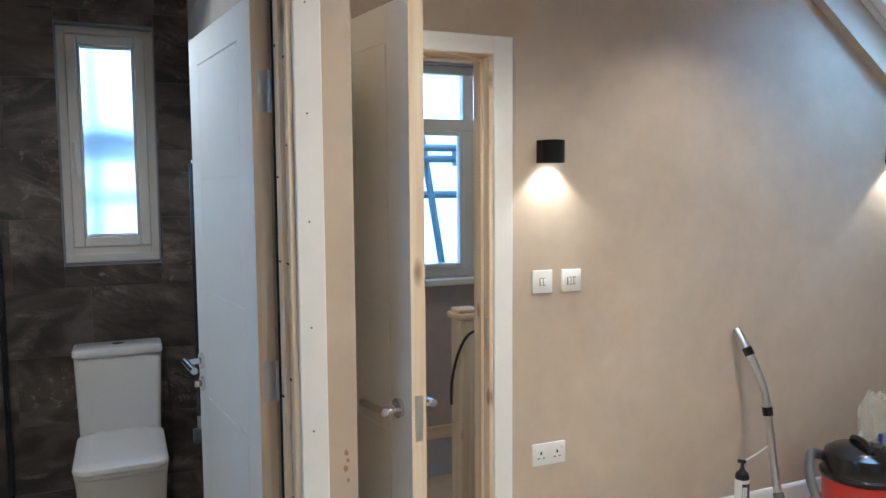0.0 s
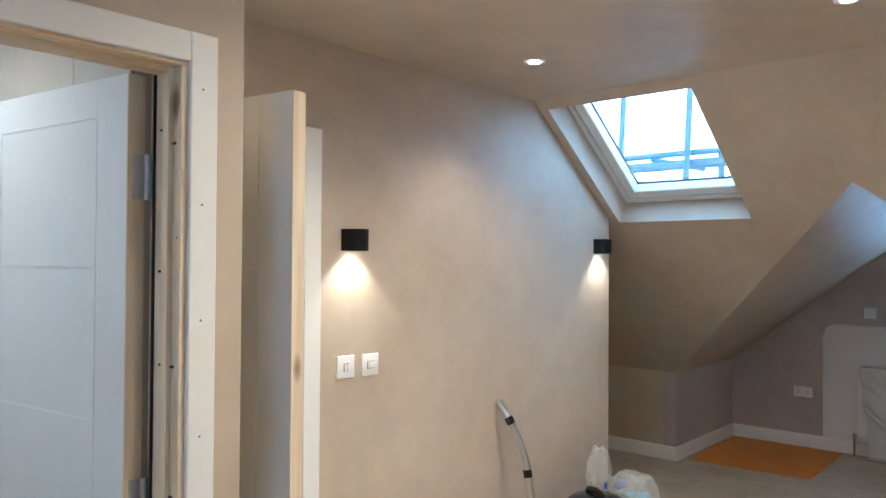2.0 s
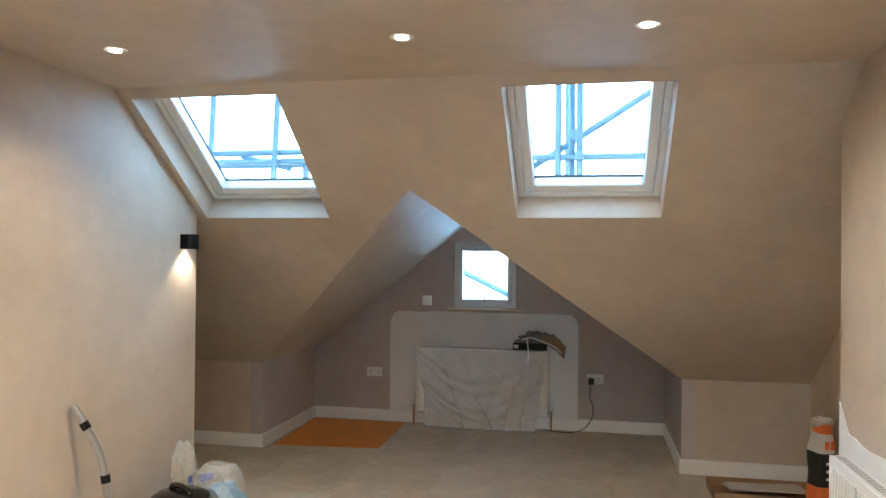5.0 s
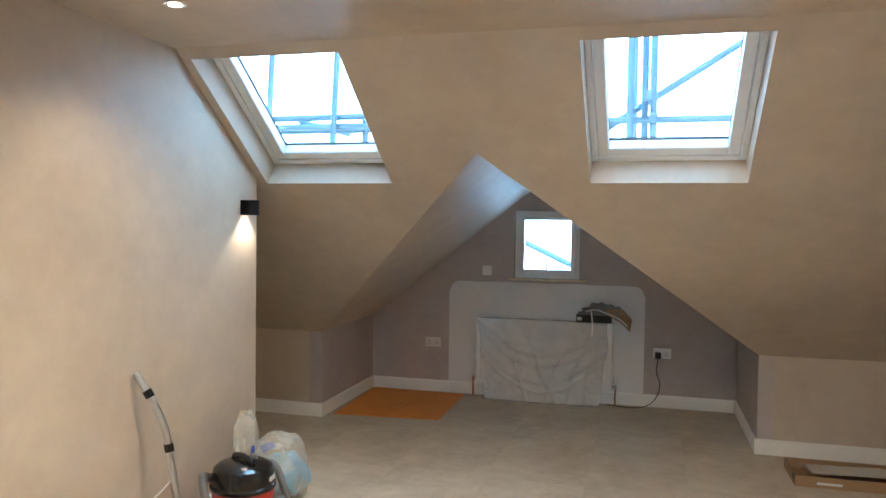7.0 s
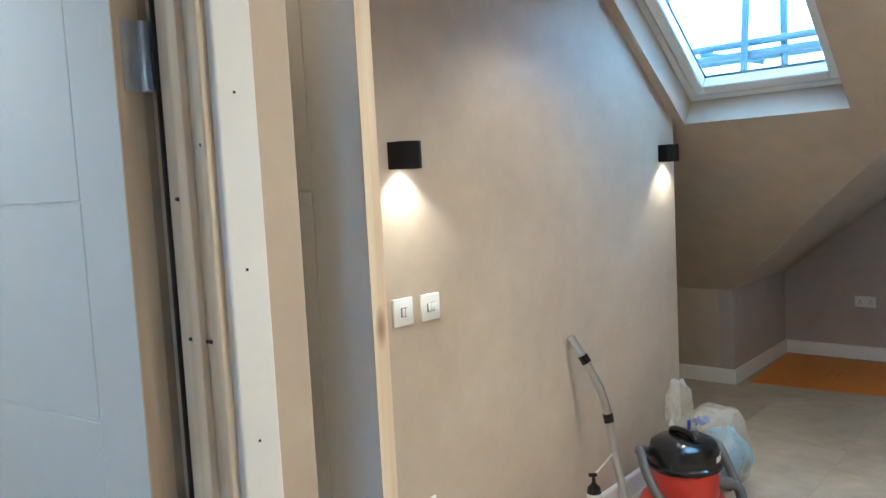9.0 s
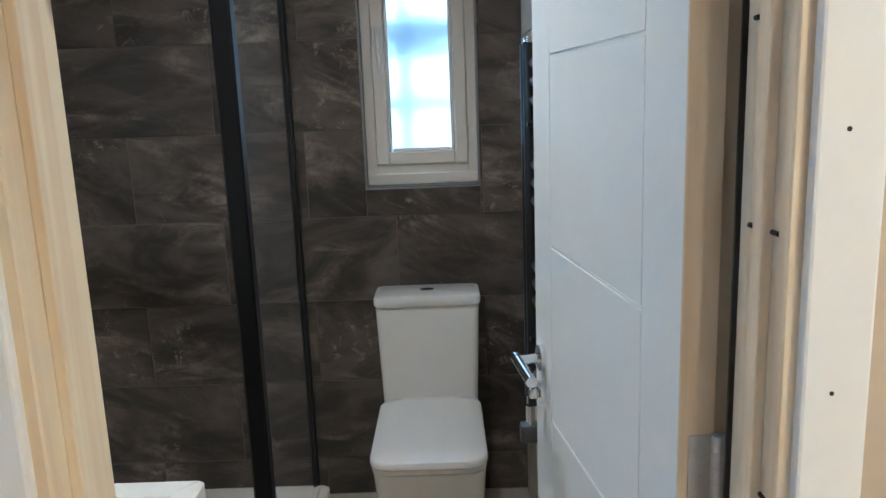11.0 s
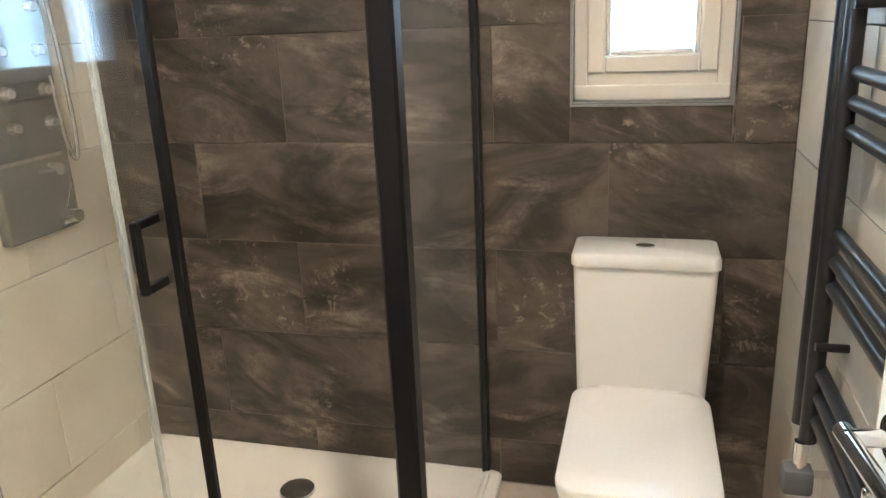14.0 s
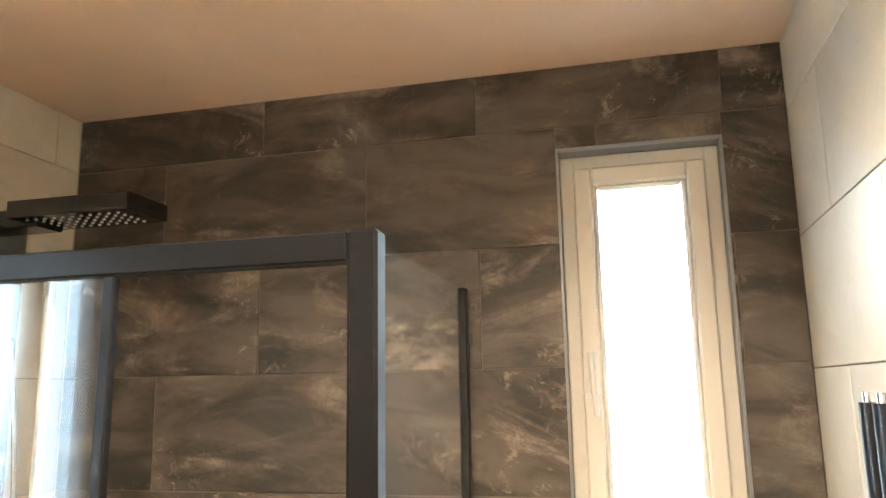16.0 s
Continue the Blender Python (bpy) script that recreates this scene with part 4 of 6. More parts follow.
part("edge_trim", ring(x0 - 0.001, z0 - 0.001, x1 + 0.001, z1 + 0.001, 0.006, BATH_BACK - 0.003, BATH_BACK + 0.012, 0.001), M_TRIM, window_1, "thin dark grey tile trim")

# landing window
window_2 = thing("window_2", pose(0, 0, 0), "white upvc landing window with a fanlight", "window", "", "structure")
x0, x1, z0, z1 = LW
fy = 3.93
part("frame", ring(x0, z0, x1, z1, 0.045, fy, fy + 0.06), M_UPVC, window_2)
part("transom", box(x0 + 0.045, fy, 1.79, x1 - 0.045, fy + 0.06, 1.85, 0.004), M_UPVC, window_2)
for a, b in ((x0 + 0.045, 1.945), (2.005, x1 - 0.045)):
    sash = part("sash", ring(a, z0 + 0.045, b, 1.79, 0.028, fy - 0.012, fy + 0.04, 0.005), M_UPVC, window_2)
    pane = part("pane", box(a + 0.028, fy + 0.01, z0 + 0.073, b - 0.028, fy + 0.014, 1.762), M_GLASS, sash, "clear glass pane")
    pane.visible_shadow = False
    pane = part("pane", box(a, fy + 0.01, 1.85, b, fy + 0.014, z1 - 0.045), M_GLASS, window_2, "clear glass fanlight")
    pane.visible_shadow = False
part("mullion", box(1.945, fy - 0.001, z0 + 0.045, 2.005, fy + 0.06, 1.79, 0.004), M_UPVC, window_2)
part("mullion", box(1.945, fy - 0.001, 1.85, 2.005, fy + 0.06, z1 - 0.045, 0.004), M_UPVC, window_2)
part("sill", box(x0 - 0.05, Y0 - 0.05, z0 - 0.035, x1 + 0.05, fy, z0 - 0.001, 0.006), M_WHITE, window_2, "white timber sill")

# gable window
window_3 = thing("window_3", pose(0, 0, 0), "small white top-hung gable window", "window", "", "structure")


def ring_yz(y0, z0, y1, z1, w, x0, x1, bevel=0.003):
    bm = empty_bm()
    add_box(bm, x0, y0, z0, x1, y0 + w, z1, bevel, 1)
    add_box(bm, x0, y1 - w, z0, x1, y1, z1, bevel, 1)
    add_box(bm, x0, y0 + w, z0, x1, y1 - w, z0 + w, bevel, 1)
    add_box(bm, x0, y0 + w, z1 - w, x1, y1 - w, z1, bevel, 1)
    return bm


fx = GABLE_X + 0.05
part("frame", ring_yz(GW[0], GW[2], GW[1], GW[3], 0.04, fx, fx + 0.06), M_UPVC, window_3)
sash = part("sash", ring_yz(GW[0] + 0.04, GW[2] + 0.04, GW[1] - 0.04, GW[3] - 0.04, 0.042, fx - 0.012, fx + 0.045, 0.005), M_UPVC, window_3)
pane = part("pane", box(fx + 0.012, GW[0] + 0.08, GW[2] + 0.08, fx + 0.016, GW[1] - 0.08, GW[3] - 0.08), M_GLASS, sash, "clear glass pane")
pane.visible_shadow = False
part("handle", tube(smooth_path([(fx - 0.014, 1.325, 1.14), (fx - 0.04, 1.325, 1.16), (fx - 0.045, 1.328, 1.21), (fx - 0.04, 1.33, 1.25)]), 0.008, 8), M_UPVC, sash, "white window handle", True)
part("sill", box(GABLE_X - 0.035, 0.965, GW[2] - 0.015, fx, 1.665, GW[2] - 0.001, 0.005), M_PINE_Y, window_3, "narrow pine window board")

# rooflights: white centre-pivot sashes set in the outer part of the reveals
down = Vector((1, 0, -SLOPE_K)).normalized()
for i, (ya, yb) in enumerate(SKYLIGHTS):
    base = Vector((SKY_X0, ya, slope_z(SKY_X0)))
    m = Matrix((( 0, -down.x, SN.x, base.x), (1, 0, 0, base.y), (0, -down.z, SN.z, base.z), (0, 0, 0, 1)))
    # local x along the ridge, local y up the slope, local z outwards
    wl = thing("window_%d" % (4 + i), m, "white pivot rooflight in a plastered splayed reveal", "rooflight", "", "structure")
    w, h = yb - ya, (Vector(on_slope(SKY_X1, 0)) - Vector(on_slope(SKY_X0, 0))).length

    def rl(mx, my0, my1, wd, za, zb, bv=0.004):
        bm = empty_bm()
        add_box(bm, mx, -h + my0, za, mx + wd, -my1, zb, bv, 1)
        add_box(bm, w - mx - wd, -h + my0, za, w - mx, -my1, zb, bv, 1)
        add_box(bm, mx + wd, -h + my0, za, w - mx - wd, -h + my0 + wd, zb, bv, 1)
        add_box(bm, mx + wd, -my1 - wd, za, w - mx - wd, -my1, zb, bv, 1)
        return bm
    part("frame", rl(0.0, 0.0, 0.0, 0.032, 0.145, 0.23), M_UPVC, wl, "white outer frame")
    s = part("sash", rl(0.034, 0.034, 0.034, 0.058, 0.152, 0.235, 0.006), M_UPVC, wl, "white pivoting sash")
    part("gasket", rl(0.089, 0.089, 0.089, 0.006, 0.212, 0.232, 0.001), M_RUBBER, s, "black glazing gasket")
    p = part("pane", box(0.092, -h + 0.092, 0.222, w - 0.092, -0.092, 0.228), M_GLASS, s, "clear glass pane")
    p.visible_shadow = False


# bathroom side window and the bedroom's end window
for name, xw, (ya, yb, za, zb), n_l, lab in (("window_6", BATH_L - 0.10, LWIN, 2, "white upvc two-light bathroom window"), ("window_7", BACK_X - 0.08, WW, 3, "white upvc three-light bedroom window")):
    wdw = thing(name, pose(0, 0, 0), lab, "window", "", "structure")
    part("frame", ring_yz(ya, za, yb, zb, 0.045, xw - 0.03, xw + 0.03), M_UPVC, wdw)
    step = (yb - ya - 0.09) / n_l
    for k in range(n_l):
        a = ya + 0.045 + k * step
        sash = part("sash", ring_yz(a + 0.001, za + 0.046, a + step - 0.001, zb - 0.046, 0.04, xw - 0.02, xw + 0.04, 0.005), M_UPVC, wdw)
        pane = part("pane", box(xw, a + 0.04, za + 0.085, xw + 0.005, a + step - 0.04, zb - 0.085), M_GLASS, sash, "clear glass pane")
        pane.visible_shadow = False


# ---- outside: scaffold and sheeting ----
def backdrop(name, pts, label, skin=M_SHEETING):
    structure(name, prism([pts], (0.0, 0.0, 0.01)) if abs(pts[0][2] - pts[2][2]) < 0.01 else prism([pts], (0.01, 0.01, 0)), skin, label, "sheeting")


backdrop("backdrop_front", [(8.0, -6.0, -1.0), (8.0, 9.0, -1.0), (8.0, 9.0, 7.0), (8.0, -6.0, 7.0)], "white scaffold sheeting, glow put in for daylight")
backdrop("backdrop_rear", [(-3.0, 5.4, -1.0), (5.5, 5.4, -1.0), (5.5, 5.4, 4.2), (-3.0, 5.4, 4.2)], "white scaffold sheeting, glow put in for daylight", M_SHEETING_REAR)
# Western sheets are added; their glow is split to dim the shower glass reflection.
backdrop("backdrop_west", [(-5.2, -0.79, -1.0), (-5.2, 1.99, -1.0), (-5.2, 1.99, 5.0), (-5.2, -0.79, 5.0)], "white scaffold sheeting, glow put in for daylight", M_SHEETING_WEST)
backdrop("backdrop_southwest", [(-5.2, -6.0, -1.0), (-5.2, -0.8, -1.0), (-5.2, -0.8, 5.0), (-5.2, -6.0, 5.0)], "scaffold sheeting, dim glow put in for daylight", M_SHEETING_REAR)
backdrop("backdrop_northwest", [(-5.2, 2.0, -1.0), (-5.2, 8.0, -1.0), (-5.2, 8.0, 5.0), (-5.2, 2.0, 5.0)], "scaffold sheeting, low glow put in for daylight", M_SHEETING_NORTHWEST)
structure("backdrop_roof", prism([[(8.0, -6.0, 6.5), (8.0, 9.0, 6.5), (0.5, 9.0, 8.5), (0.5, -6.0, 8.5)]], (0, 0, 0.01)), M_SHEETING, "white scaffold roof sheeting, glow put in for daylight", "sheeting")
structure("ground", box(-40, -40, -5.2, 60, 60, -5.0), material("ground_soil", (0.12, 0.11, 0.09), 0.9, other=(0.16, 0.15, 0.12)), "ground far below the house", "ground")

scaffold_front = thing("scaffold", pose(5.0, 1.4, 0.0), "galvanised tube scaffold outside the rooflights", "scaffold")
scaffold_rear = thing("scaffold", pose(1.0, 4.6, -5.0), "galvanised tube scaffold outside the rear windows", "scaffold")
scaffold_gable = thing("scaffold", pose(7.0, 1.3, -5.0), "galvanised tube scaffold outside the gable", "scaffold")


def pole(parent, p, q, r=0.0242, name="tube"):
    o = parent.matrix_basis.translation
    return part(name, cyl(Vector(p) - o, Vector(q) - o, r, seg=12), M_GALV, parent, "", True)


def roof_z(x, y):
    """Top of the roof over a place in the plan."""
    z = slope_z(x) + 0.19 * n_len
    return max(z, dormer_z(y) + 0.12) if CHEEK_R < y < CHEEK_L else z


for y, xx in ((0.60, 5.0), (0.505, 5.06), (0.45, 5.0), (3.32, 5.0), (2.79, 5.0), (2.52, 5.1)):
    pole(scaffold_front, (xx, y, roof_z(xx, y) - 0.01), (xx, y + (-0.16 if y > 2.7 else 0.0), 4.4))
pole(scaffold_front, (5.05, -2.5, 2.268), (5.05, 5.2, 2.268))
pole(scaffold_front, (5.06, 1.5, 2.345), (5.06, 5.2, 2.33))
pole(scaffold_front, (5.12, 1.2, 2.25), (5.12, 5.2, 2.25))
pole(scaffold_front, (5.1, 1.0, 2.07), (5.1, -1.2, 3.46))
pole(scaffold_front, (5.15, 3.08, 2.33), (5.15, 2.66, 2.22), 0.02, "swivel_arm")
for y, z in ((0.48, 2.42), (0.45, 2.27)):
    part("coupler", box(-0.05, y - 1.4 - 0.03, z - 0.035, 0.08, y - 1.4 + 0.03, z + 0.035, 0.016, 3), M_GALV, scaffold_front)
for x in (2.28, 0.1, -1.6, 3.6):
    pole(scaffold_rear, (x, 4.6, -5.0), (x + 0.005, 4.6, 3.6))
pole(scaffold_rear, (1.97, 4.65, 1.9), (2.20, 4.65, 0.5))
for z in (1.735, 1.665):
    pole(scaffold_rear, (-2.2, 4.64, z), (4.2, 4.64, z))
pole(scaffold_rear, (-2.2, 4.66, 1.44), (4.2, 4.66, 1.437))
part("toe_board", box(-2.6, -0.06, 6.70, -0.1, -0.025, 6.785, 0.004, 1), M_GALV, scaffold_rear, "dark scaffold toe board")
part("board", box(-3.2, 0.2, 6.42, 3.2, 0.42, 6.46, 0.004, 1), M_PINE_X, scaffold_rear, "scaffold board")
part("coupler", box(1.21, -0.02, 6.62, 1.33, 0.1, 6.76, 0.012), M_GALV, scaffold_rear)
part("coupler", box(-0.87, -0.02, 6.70, -0.75, 0.1, 6.81, 0.02, 3), M_GALV, scaffold_rear)
pole(scaffold_gable, (7.0, 2.6, 1.858), (7.0, 0.2, 0.73), 0.030)
pole(scaffold_gable, (7.05, 0.6, -5.0), (7.05, 0.6, 3.4))


# ---- lamps ----
def downlight(x, y, z, watts, colour, group, cone=165, label="white recessed downlight, switched on"):
    ob = thing("downlight", pose(x, y, z), label, "downlight", group)
    bm = empty_bm()
    add_lathe(bm, [(0.0235, -0.001), (0.043, -0.0045), (0.045, -0.0025), (0.045, -0.0005)], seg=28)
    part("bezel", bm, M_SWITCH, ob, "", True)
    part("lens", cyl((0, 0, -0.0062), (0, 0, -0.0048), 0.023, seg=24), M_LED, ob, "glowing warm lens")
    la = bpy.data.lights.new("downlight_lamp", "SPOT")
    la.energy, la.color, la.spot_size, la.spot_blend, la.shadow_soft_size = watts, colour, radians(cone), 0.75, 0.03
    lo = new("downlight_lamp", la)
    lo.matrix_world = look((x, y, z - 0.012), (x, y, 0))
    return ob


WARM = (1.0, 0.77, 0.49)
# Unseen fittings added at x 1.12, y 1.06 and 0.18, completing the grid.
for x, y in ((2.33, 2.235), (2.34, 1.06), (2.33, 0.18), (1.12, 2.24), (1.12, 1.06), (1.12, 0.18)):
    downlight(x, y, CEIL, 31 if y > 2 else 60, WARM, "bedroom ceiling downlights", 120 if y > 2 else 174)
for x, watts in ((0.0, 43), (-0.80, 16)):
    downlight(x, 2.72, BATH_CEIL, watts, (1.0, 0.87, 0.70), "bathroom ceiling downlights", 150)
# This fitting is out of view, added to light the landing.
downlight(2.2, 3.2, 2.45, 16, WARM, "landing downlight")


def wall_lamp(x, z):
    ob = thing("wall_lamp", pose(x, LAMP_Y, z), "matt black half-round wall lamp shining down the plaster", "wall lamp", "wall lamps")
    seg, r, dep, hh = 20, 0.046, 0.085, 0.042
    outer = [(-r, 0.0)] + [(r * math.cos(math.pi - math.pi * k / seg), -(dep - r) - r * math.sin(math.pi * k / seg)) for k in range(seg + 1)] + [(r, 0.0)]
    inner = [(px * 0.90, -0.005 + (py + 0.0) * 0.93) for px, py in outer]
    bm = empty_bm()
    rings = []
    for pts, zz in ((outer, -hh), (outer, hh)):
        rings.append([bm.verts.new((a, b, zz)) for a, b in pts])
    inn = [[bm.verts.new((a, b, zz)) for a, b in inner] for zz in (-hh, -hh + 0.03)]
    n = len(outer)
    for k in range(n):
        j = (k + 1) % n
        bm.faces.new((rings[0][k], rings[0][j], rings[1][j], rings[1][k]))
        bm.faces.new((rings[0][k], inn[0][k], inn[0][j], rings[0][j]))
        bm.faces.new((inn[0][k], inn[1][k], inn[1][j], inn[0][j]))
    bm.faces.new(rings[1])
    bm.faces.new(inn[1])
    part("body", bm, M_BLACK, ob, "", True)
    part("led", cyl((0, -0.042, -hh + 0.022), (0, -0.042, -hh + 0.027), 0.026, seg=20), M_LED, ob, "glowing warm lens")
    la = bpy.data.lights.new("wall_lamp_lamp", "SPOT")
    la.energy, la.color, la.spot_size, la.spot_blend, la.shadow_soft_size = 13, (1.0, 0.80, 0.54), radians(108), 0.45, 0.02
    lo = new("wall_lamp_lamp", la)
    lo.matrix_world = look((x, LAMP_Y - 0.044, z - hh + 0.018), (x, LAMP_Y - 0.040, 0))


wall_lamp(1.717, 1.618)
wall_lamp(3.63, 1.625)


# ---- switches and sockets ----
def plate(name, m, w, h, label, category, rockers=0, sockets=0):
    """A moulded wall plate; local x along the wall, local y out of the wall, z up."""
    ob = thing(name, m, label, category, name)
    part("plate", box(-w / 2, 0.0, -h / 2, w / 2, 0.010, h / 2, 0.003), M_SWITCH, ob, "", True)
    if rockers:
        # Grey slab on the plate's face stands in for shade between the rockers.
        part("recess", box(-rockers * 0.0068, 0.0102, -0.015, rockers * 0.0068, 0.0106, 0.015), M_GREY_PLASTIC, ob, "grey slab painted as the shadow gap round the rockers")
    for k in range(rockers):
        u = (k - (rockers - 1) / 2) * 0.013
        part("rocker", box(u - 0.0045, 0.0108, -0.013, u + 0.0045, 0.017, 0.013, 0.0015), M_SWITCH, ob, "", True)
    for k in range(sockets):
        u = (k - (sockets - 1) / 2) * 0.072
        # Flat black slabs painted as the dark inside the pin holes.
        for du, dz, a, b in ((0, 0.006, 0.0035, 0.006), (-0.011, -0.014, 0.004, 0.0025), (0.011, -0.014, 0.004, 0.0025)):
            part("pin_hole_shade", box(u + du - a, 0.0101, dz - b, u + du + a, 0.0104, dz + b), M_INK, ob)
        part("rocker", box(u + (0.020 if k else -0.028), 0.0102, 0.016, u + (0.028 if k else -0.020), 0.0145, 0.032, 0.002), M_SWITCH, ob, "", True)
    return ob


plate("light_switch", pose(1.694, LAMP_Y, 1.124, 0, 0, 180), 0.088, 0.088, "white two-gang light switch on bare plaster", "switch", rockers=2)
plate("light_switch", pose(1.824, LAMP_Y, 1.122, 0, 0, 180), 0.088, 0.088, "white three-gang light switch on bare plaster", "switch", rockers=3)
plate("socket", pose(1.727, LAMP_Y, 0.444, 0, 0, 180), 0.148, 0.088, "white double socket on the lamp wall", "socket", sockets=2)
plate("socket", pose(GABLE_X, 2.36, 0.458, 0, 0, 90), 0.148, 0.088, "white double socket on the gable wall", "socket", sockets=2)
plate("socket", pose(GABLE_X, 0.32, 0.468, 0, 0, 90), 0.148, 0.088, "white double socket with a black plug", "socket", sockets=2)
plate("blank_plate", pose(GABLE_X, 1.86, 1.138, 0, 0, 90), 0.088, 0.088, "white blank plate on the gable wall", "wall plate")
plug = thing("plug", pose(GABLE_X - 0.011, 0.355, 0.455), "black plug with a trailing flex", "plug")
part("body", box(-0.045, -0.026, -0.03, 0.0, 0.026, 0.025, 0.007), M_RUBBER, plug, "", True)
part("flex", tube(smooth_path([(-0.03, 0, -0.03), (-0.035, 0.01, -0.14), (-0.04, -0.02, -0.24), (-0.05, 0.0, -0.34), (-0.07, 0.06, -0.415), (-0.09, 0.16, -0.448), (-0.10, 0.30, -0.448), (-0.05, 0.42, -0.445)]), 0.0042, 7), M_RUBBER, plug, "", True)


# ---- bathroom fittings ----
def rounded_ring(cx, cy, hx, hy, r, z, n=6):
    """A rounded rectangle of points at height z."""
    pts = []
    for qx, qy, a0 in ((1, 1, 0), (-1, 1, 90), (-1, -1, 180), (1, -1, 270)):
        for k in range(n + 1):
            a = radians(a0 + 90 * k / n)
            pts.append((cx + qx * (hx - r) + r * math.cos(a), cy + qy * (hy - r) + r * math.sin(a), z))
    return pts


def loft(rings, cap=True):
    bm = empty_bm()
    vs = [[bm.verts.new(p) for p in ring_] for ring_ in rings]
    for a, b in zip(vs, vs[1:]):
        n = len(a)
        for k in range(n):
            j = (k + 1) % n
            bm.faces.new((a[k], a[j], b[j], b[k]))
    if cap:
        bm.faces.new(list(reversed(vs[0])))
        bm.faces.new(vs[-1])
    return bm


TX = 0.186
toilet = thing("toilet", pose(TX, 3.56, 0), "white close-coupled toilet with its lid shut", "toilet")


def tr(y0, y1, hx, r, z):
    return rounded_ring(0, (y0 + y1) / 2 - 3.56, hx, (y1 - y0) / 2, r, z)


part("pan", loft([tr(3.335, 3.85, 0.138, 0.055, 0.001), tr(3.325, 3.85, 0.146, 0.055, 0.012), tr(3.318, 3.85, 0.147, 0.055, 0.08), tr(3.285, 3.85, 0.160, 0.055, 0.24), tr(3.252, 3.85, 0.166, 0.06, 0.36), tr(3.245, 3.85, 0.168, 0.06, 0.388), tr(3.249, 3.85, 0.165, 0.06, 0.394)]), M_CERAMIC, toilet, "", True)
part("seat", loft([tr(3.238, 3.70, 0.166, 0.06, 0.3955), tr(3.234, 3.70, 0.170, 0.06, 0.399), tr(3.234, 3.70, 0.170, 0.06, 0.411), tr(3.238, 3.70, 0.166, 0.06, 0.4145)]), M_CERAMIC, toilet, "", True)
part("lid", loft([tr(3.228, 3.705, 0.170, 0.064, 0.416), tr(3.224, 3.705, 0.173, 0.064, 0.420), tr(3.224, 3.705, 0.173, 0.064, 0.430), tr(3.227, 3.704, 0.170, 0.062, 0.438), tr(3.235, 3.70, 0.162, 0.056, 0.4425), tr(3.29, 3.68, 0.115, 0.04, 0.445)]), M_CERAMIC, toilet, "shut white lid", True)
part("cistern", loft([tr(3.705, 3.855, 0.160, 0.02, 0.396), tr(3.703, 3.856, 0.164, 0.022, 0.42), tr(3.697, 3.857, 0.176, 0.022, 0.766), tr(3.697, 3.857, 0.176, 0.022, 0.771)]), M_CERAMIC, toilet, "", True)
lid_c = part("cistern_lid", loft([tr(3.690, 3.860, 0.179, 0.024, 0.7725), tr(3.688, 3.860, 0.181, 0.024, 0.775), tr(3.688, 3.860, 0.181, 0.024, 0.797), tr(3.691, 3.858, 0.178, 0.022, 0.804), tr(3.70, 3.85, 0.17, 0.02, 0.807)]), M_CERAMIC, toilet, "", True)
part("flush_button", loft([[(0.024 * math.cos(2 * math.pi * k / 24), 3.772 - 3.56 + 0.016 * math.sin(2 * math.pi * k / 24), z) for k in range(24)] for z in (0.807, 0.811)]), M_CHROME, lid_c, "chrome dual flush button", True)

# shower tray
tray = thing("shower_tray", pose(-0.8225, 3.467, 0), "low white shower tray with a chrome waste", "shower tray")
TW, TD = 0.6115, 0.395
bm = loft([rounded_ring(0, 0, TW, TD, 0.03, 0.0), rounded_ring(0, 0, TW, TD, 0.03, 0.036), rounded_ring(0, 0, TW - 0.006, TD - 0.006, 0.03, 0.042), rounded_ring(0, 0, TW - 0.055, TD - 0.055, 0.03, 0.042), rounded_ring(0, 0, TW - 0.085, TD - 0.08, 0.05, 0.026), rounded_ring(0, 0, 0.06, 0.06, 0.05, 0.020)])
part("tray", bm, M_ACRYLIC, tray, "", True)
part("waste", cyl((0.01, 0.195, 0.021), (0.01, 0.195, 0.031), 0.056, 0.052, 32), M_CHROME, tray, "round chrome waste cover", True)

# shower enclosure
enc = thing("shower_enclosure", pose(-0.25, 3.12, 0.042), "black framed shower enclosure with its sliding door half open", "shower")
EX, EY, EZ = -0.25, 3.12, 0.042


def ebox(x0, y0, z0, x1, y1, z1, b=0.003):
    return box(x0 - EX, y0 - EY, z0 - EZ, x1 - EX, y1 - EY, z1 - EZ, b, 1)


ET = 1.865
part("corner_post", ebox(-0.280, 3.095, 0.042, -0.230, 3.142, ET, 0.006), M_BLACK, enc)
part("top_rail", ebox(BATH_L, 3.098, ET - 0.050, -0.281, 3.142, ET - 0.002), M_BLACK, enc)
part("bottom_rail", ebox(BATH_L, 3.102, 0.0425, -0.281, 3.140, 0.068), M_BLACK, enc)
part("wall_channel", ebox(-0.272, BATH_BACK - 0.028, 0.0425, -0.250, BATH_BACK - 0.001, ET - 0.002), M_BLACK, enc)
part("wall_channel", ebox(BATH_L + 0.001, 3.106, 0.069, BATH_L + 0.026, 3.138, ET - 0.051), M_BLACK, enc)
part("bottom_trim", ebox(-0.262, 3.143, 0.0425, -0.244, BATH_BACK - 0.029, 0.052), M_ACRYLIC, enc, "clear sealing strip")
gp = part("side_panel", ebox(-0.258, 3.143, 0.053, -0.252, BATH_BACK - 0.029, ET - 0.01, 0), M_HAZE, enc, "clear glass side panel, grey veil put in for reflections")
gp.visible_shadow = False
gp = part("fixed_panel", ebox(BATH_L + 0.02, 3.126, 0.069, -0.850, 3.132, ET - 0.051, 0), M_SHOWER_GLASS, enc, "clear glass fixed panel")
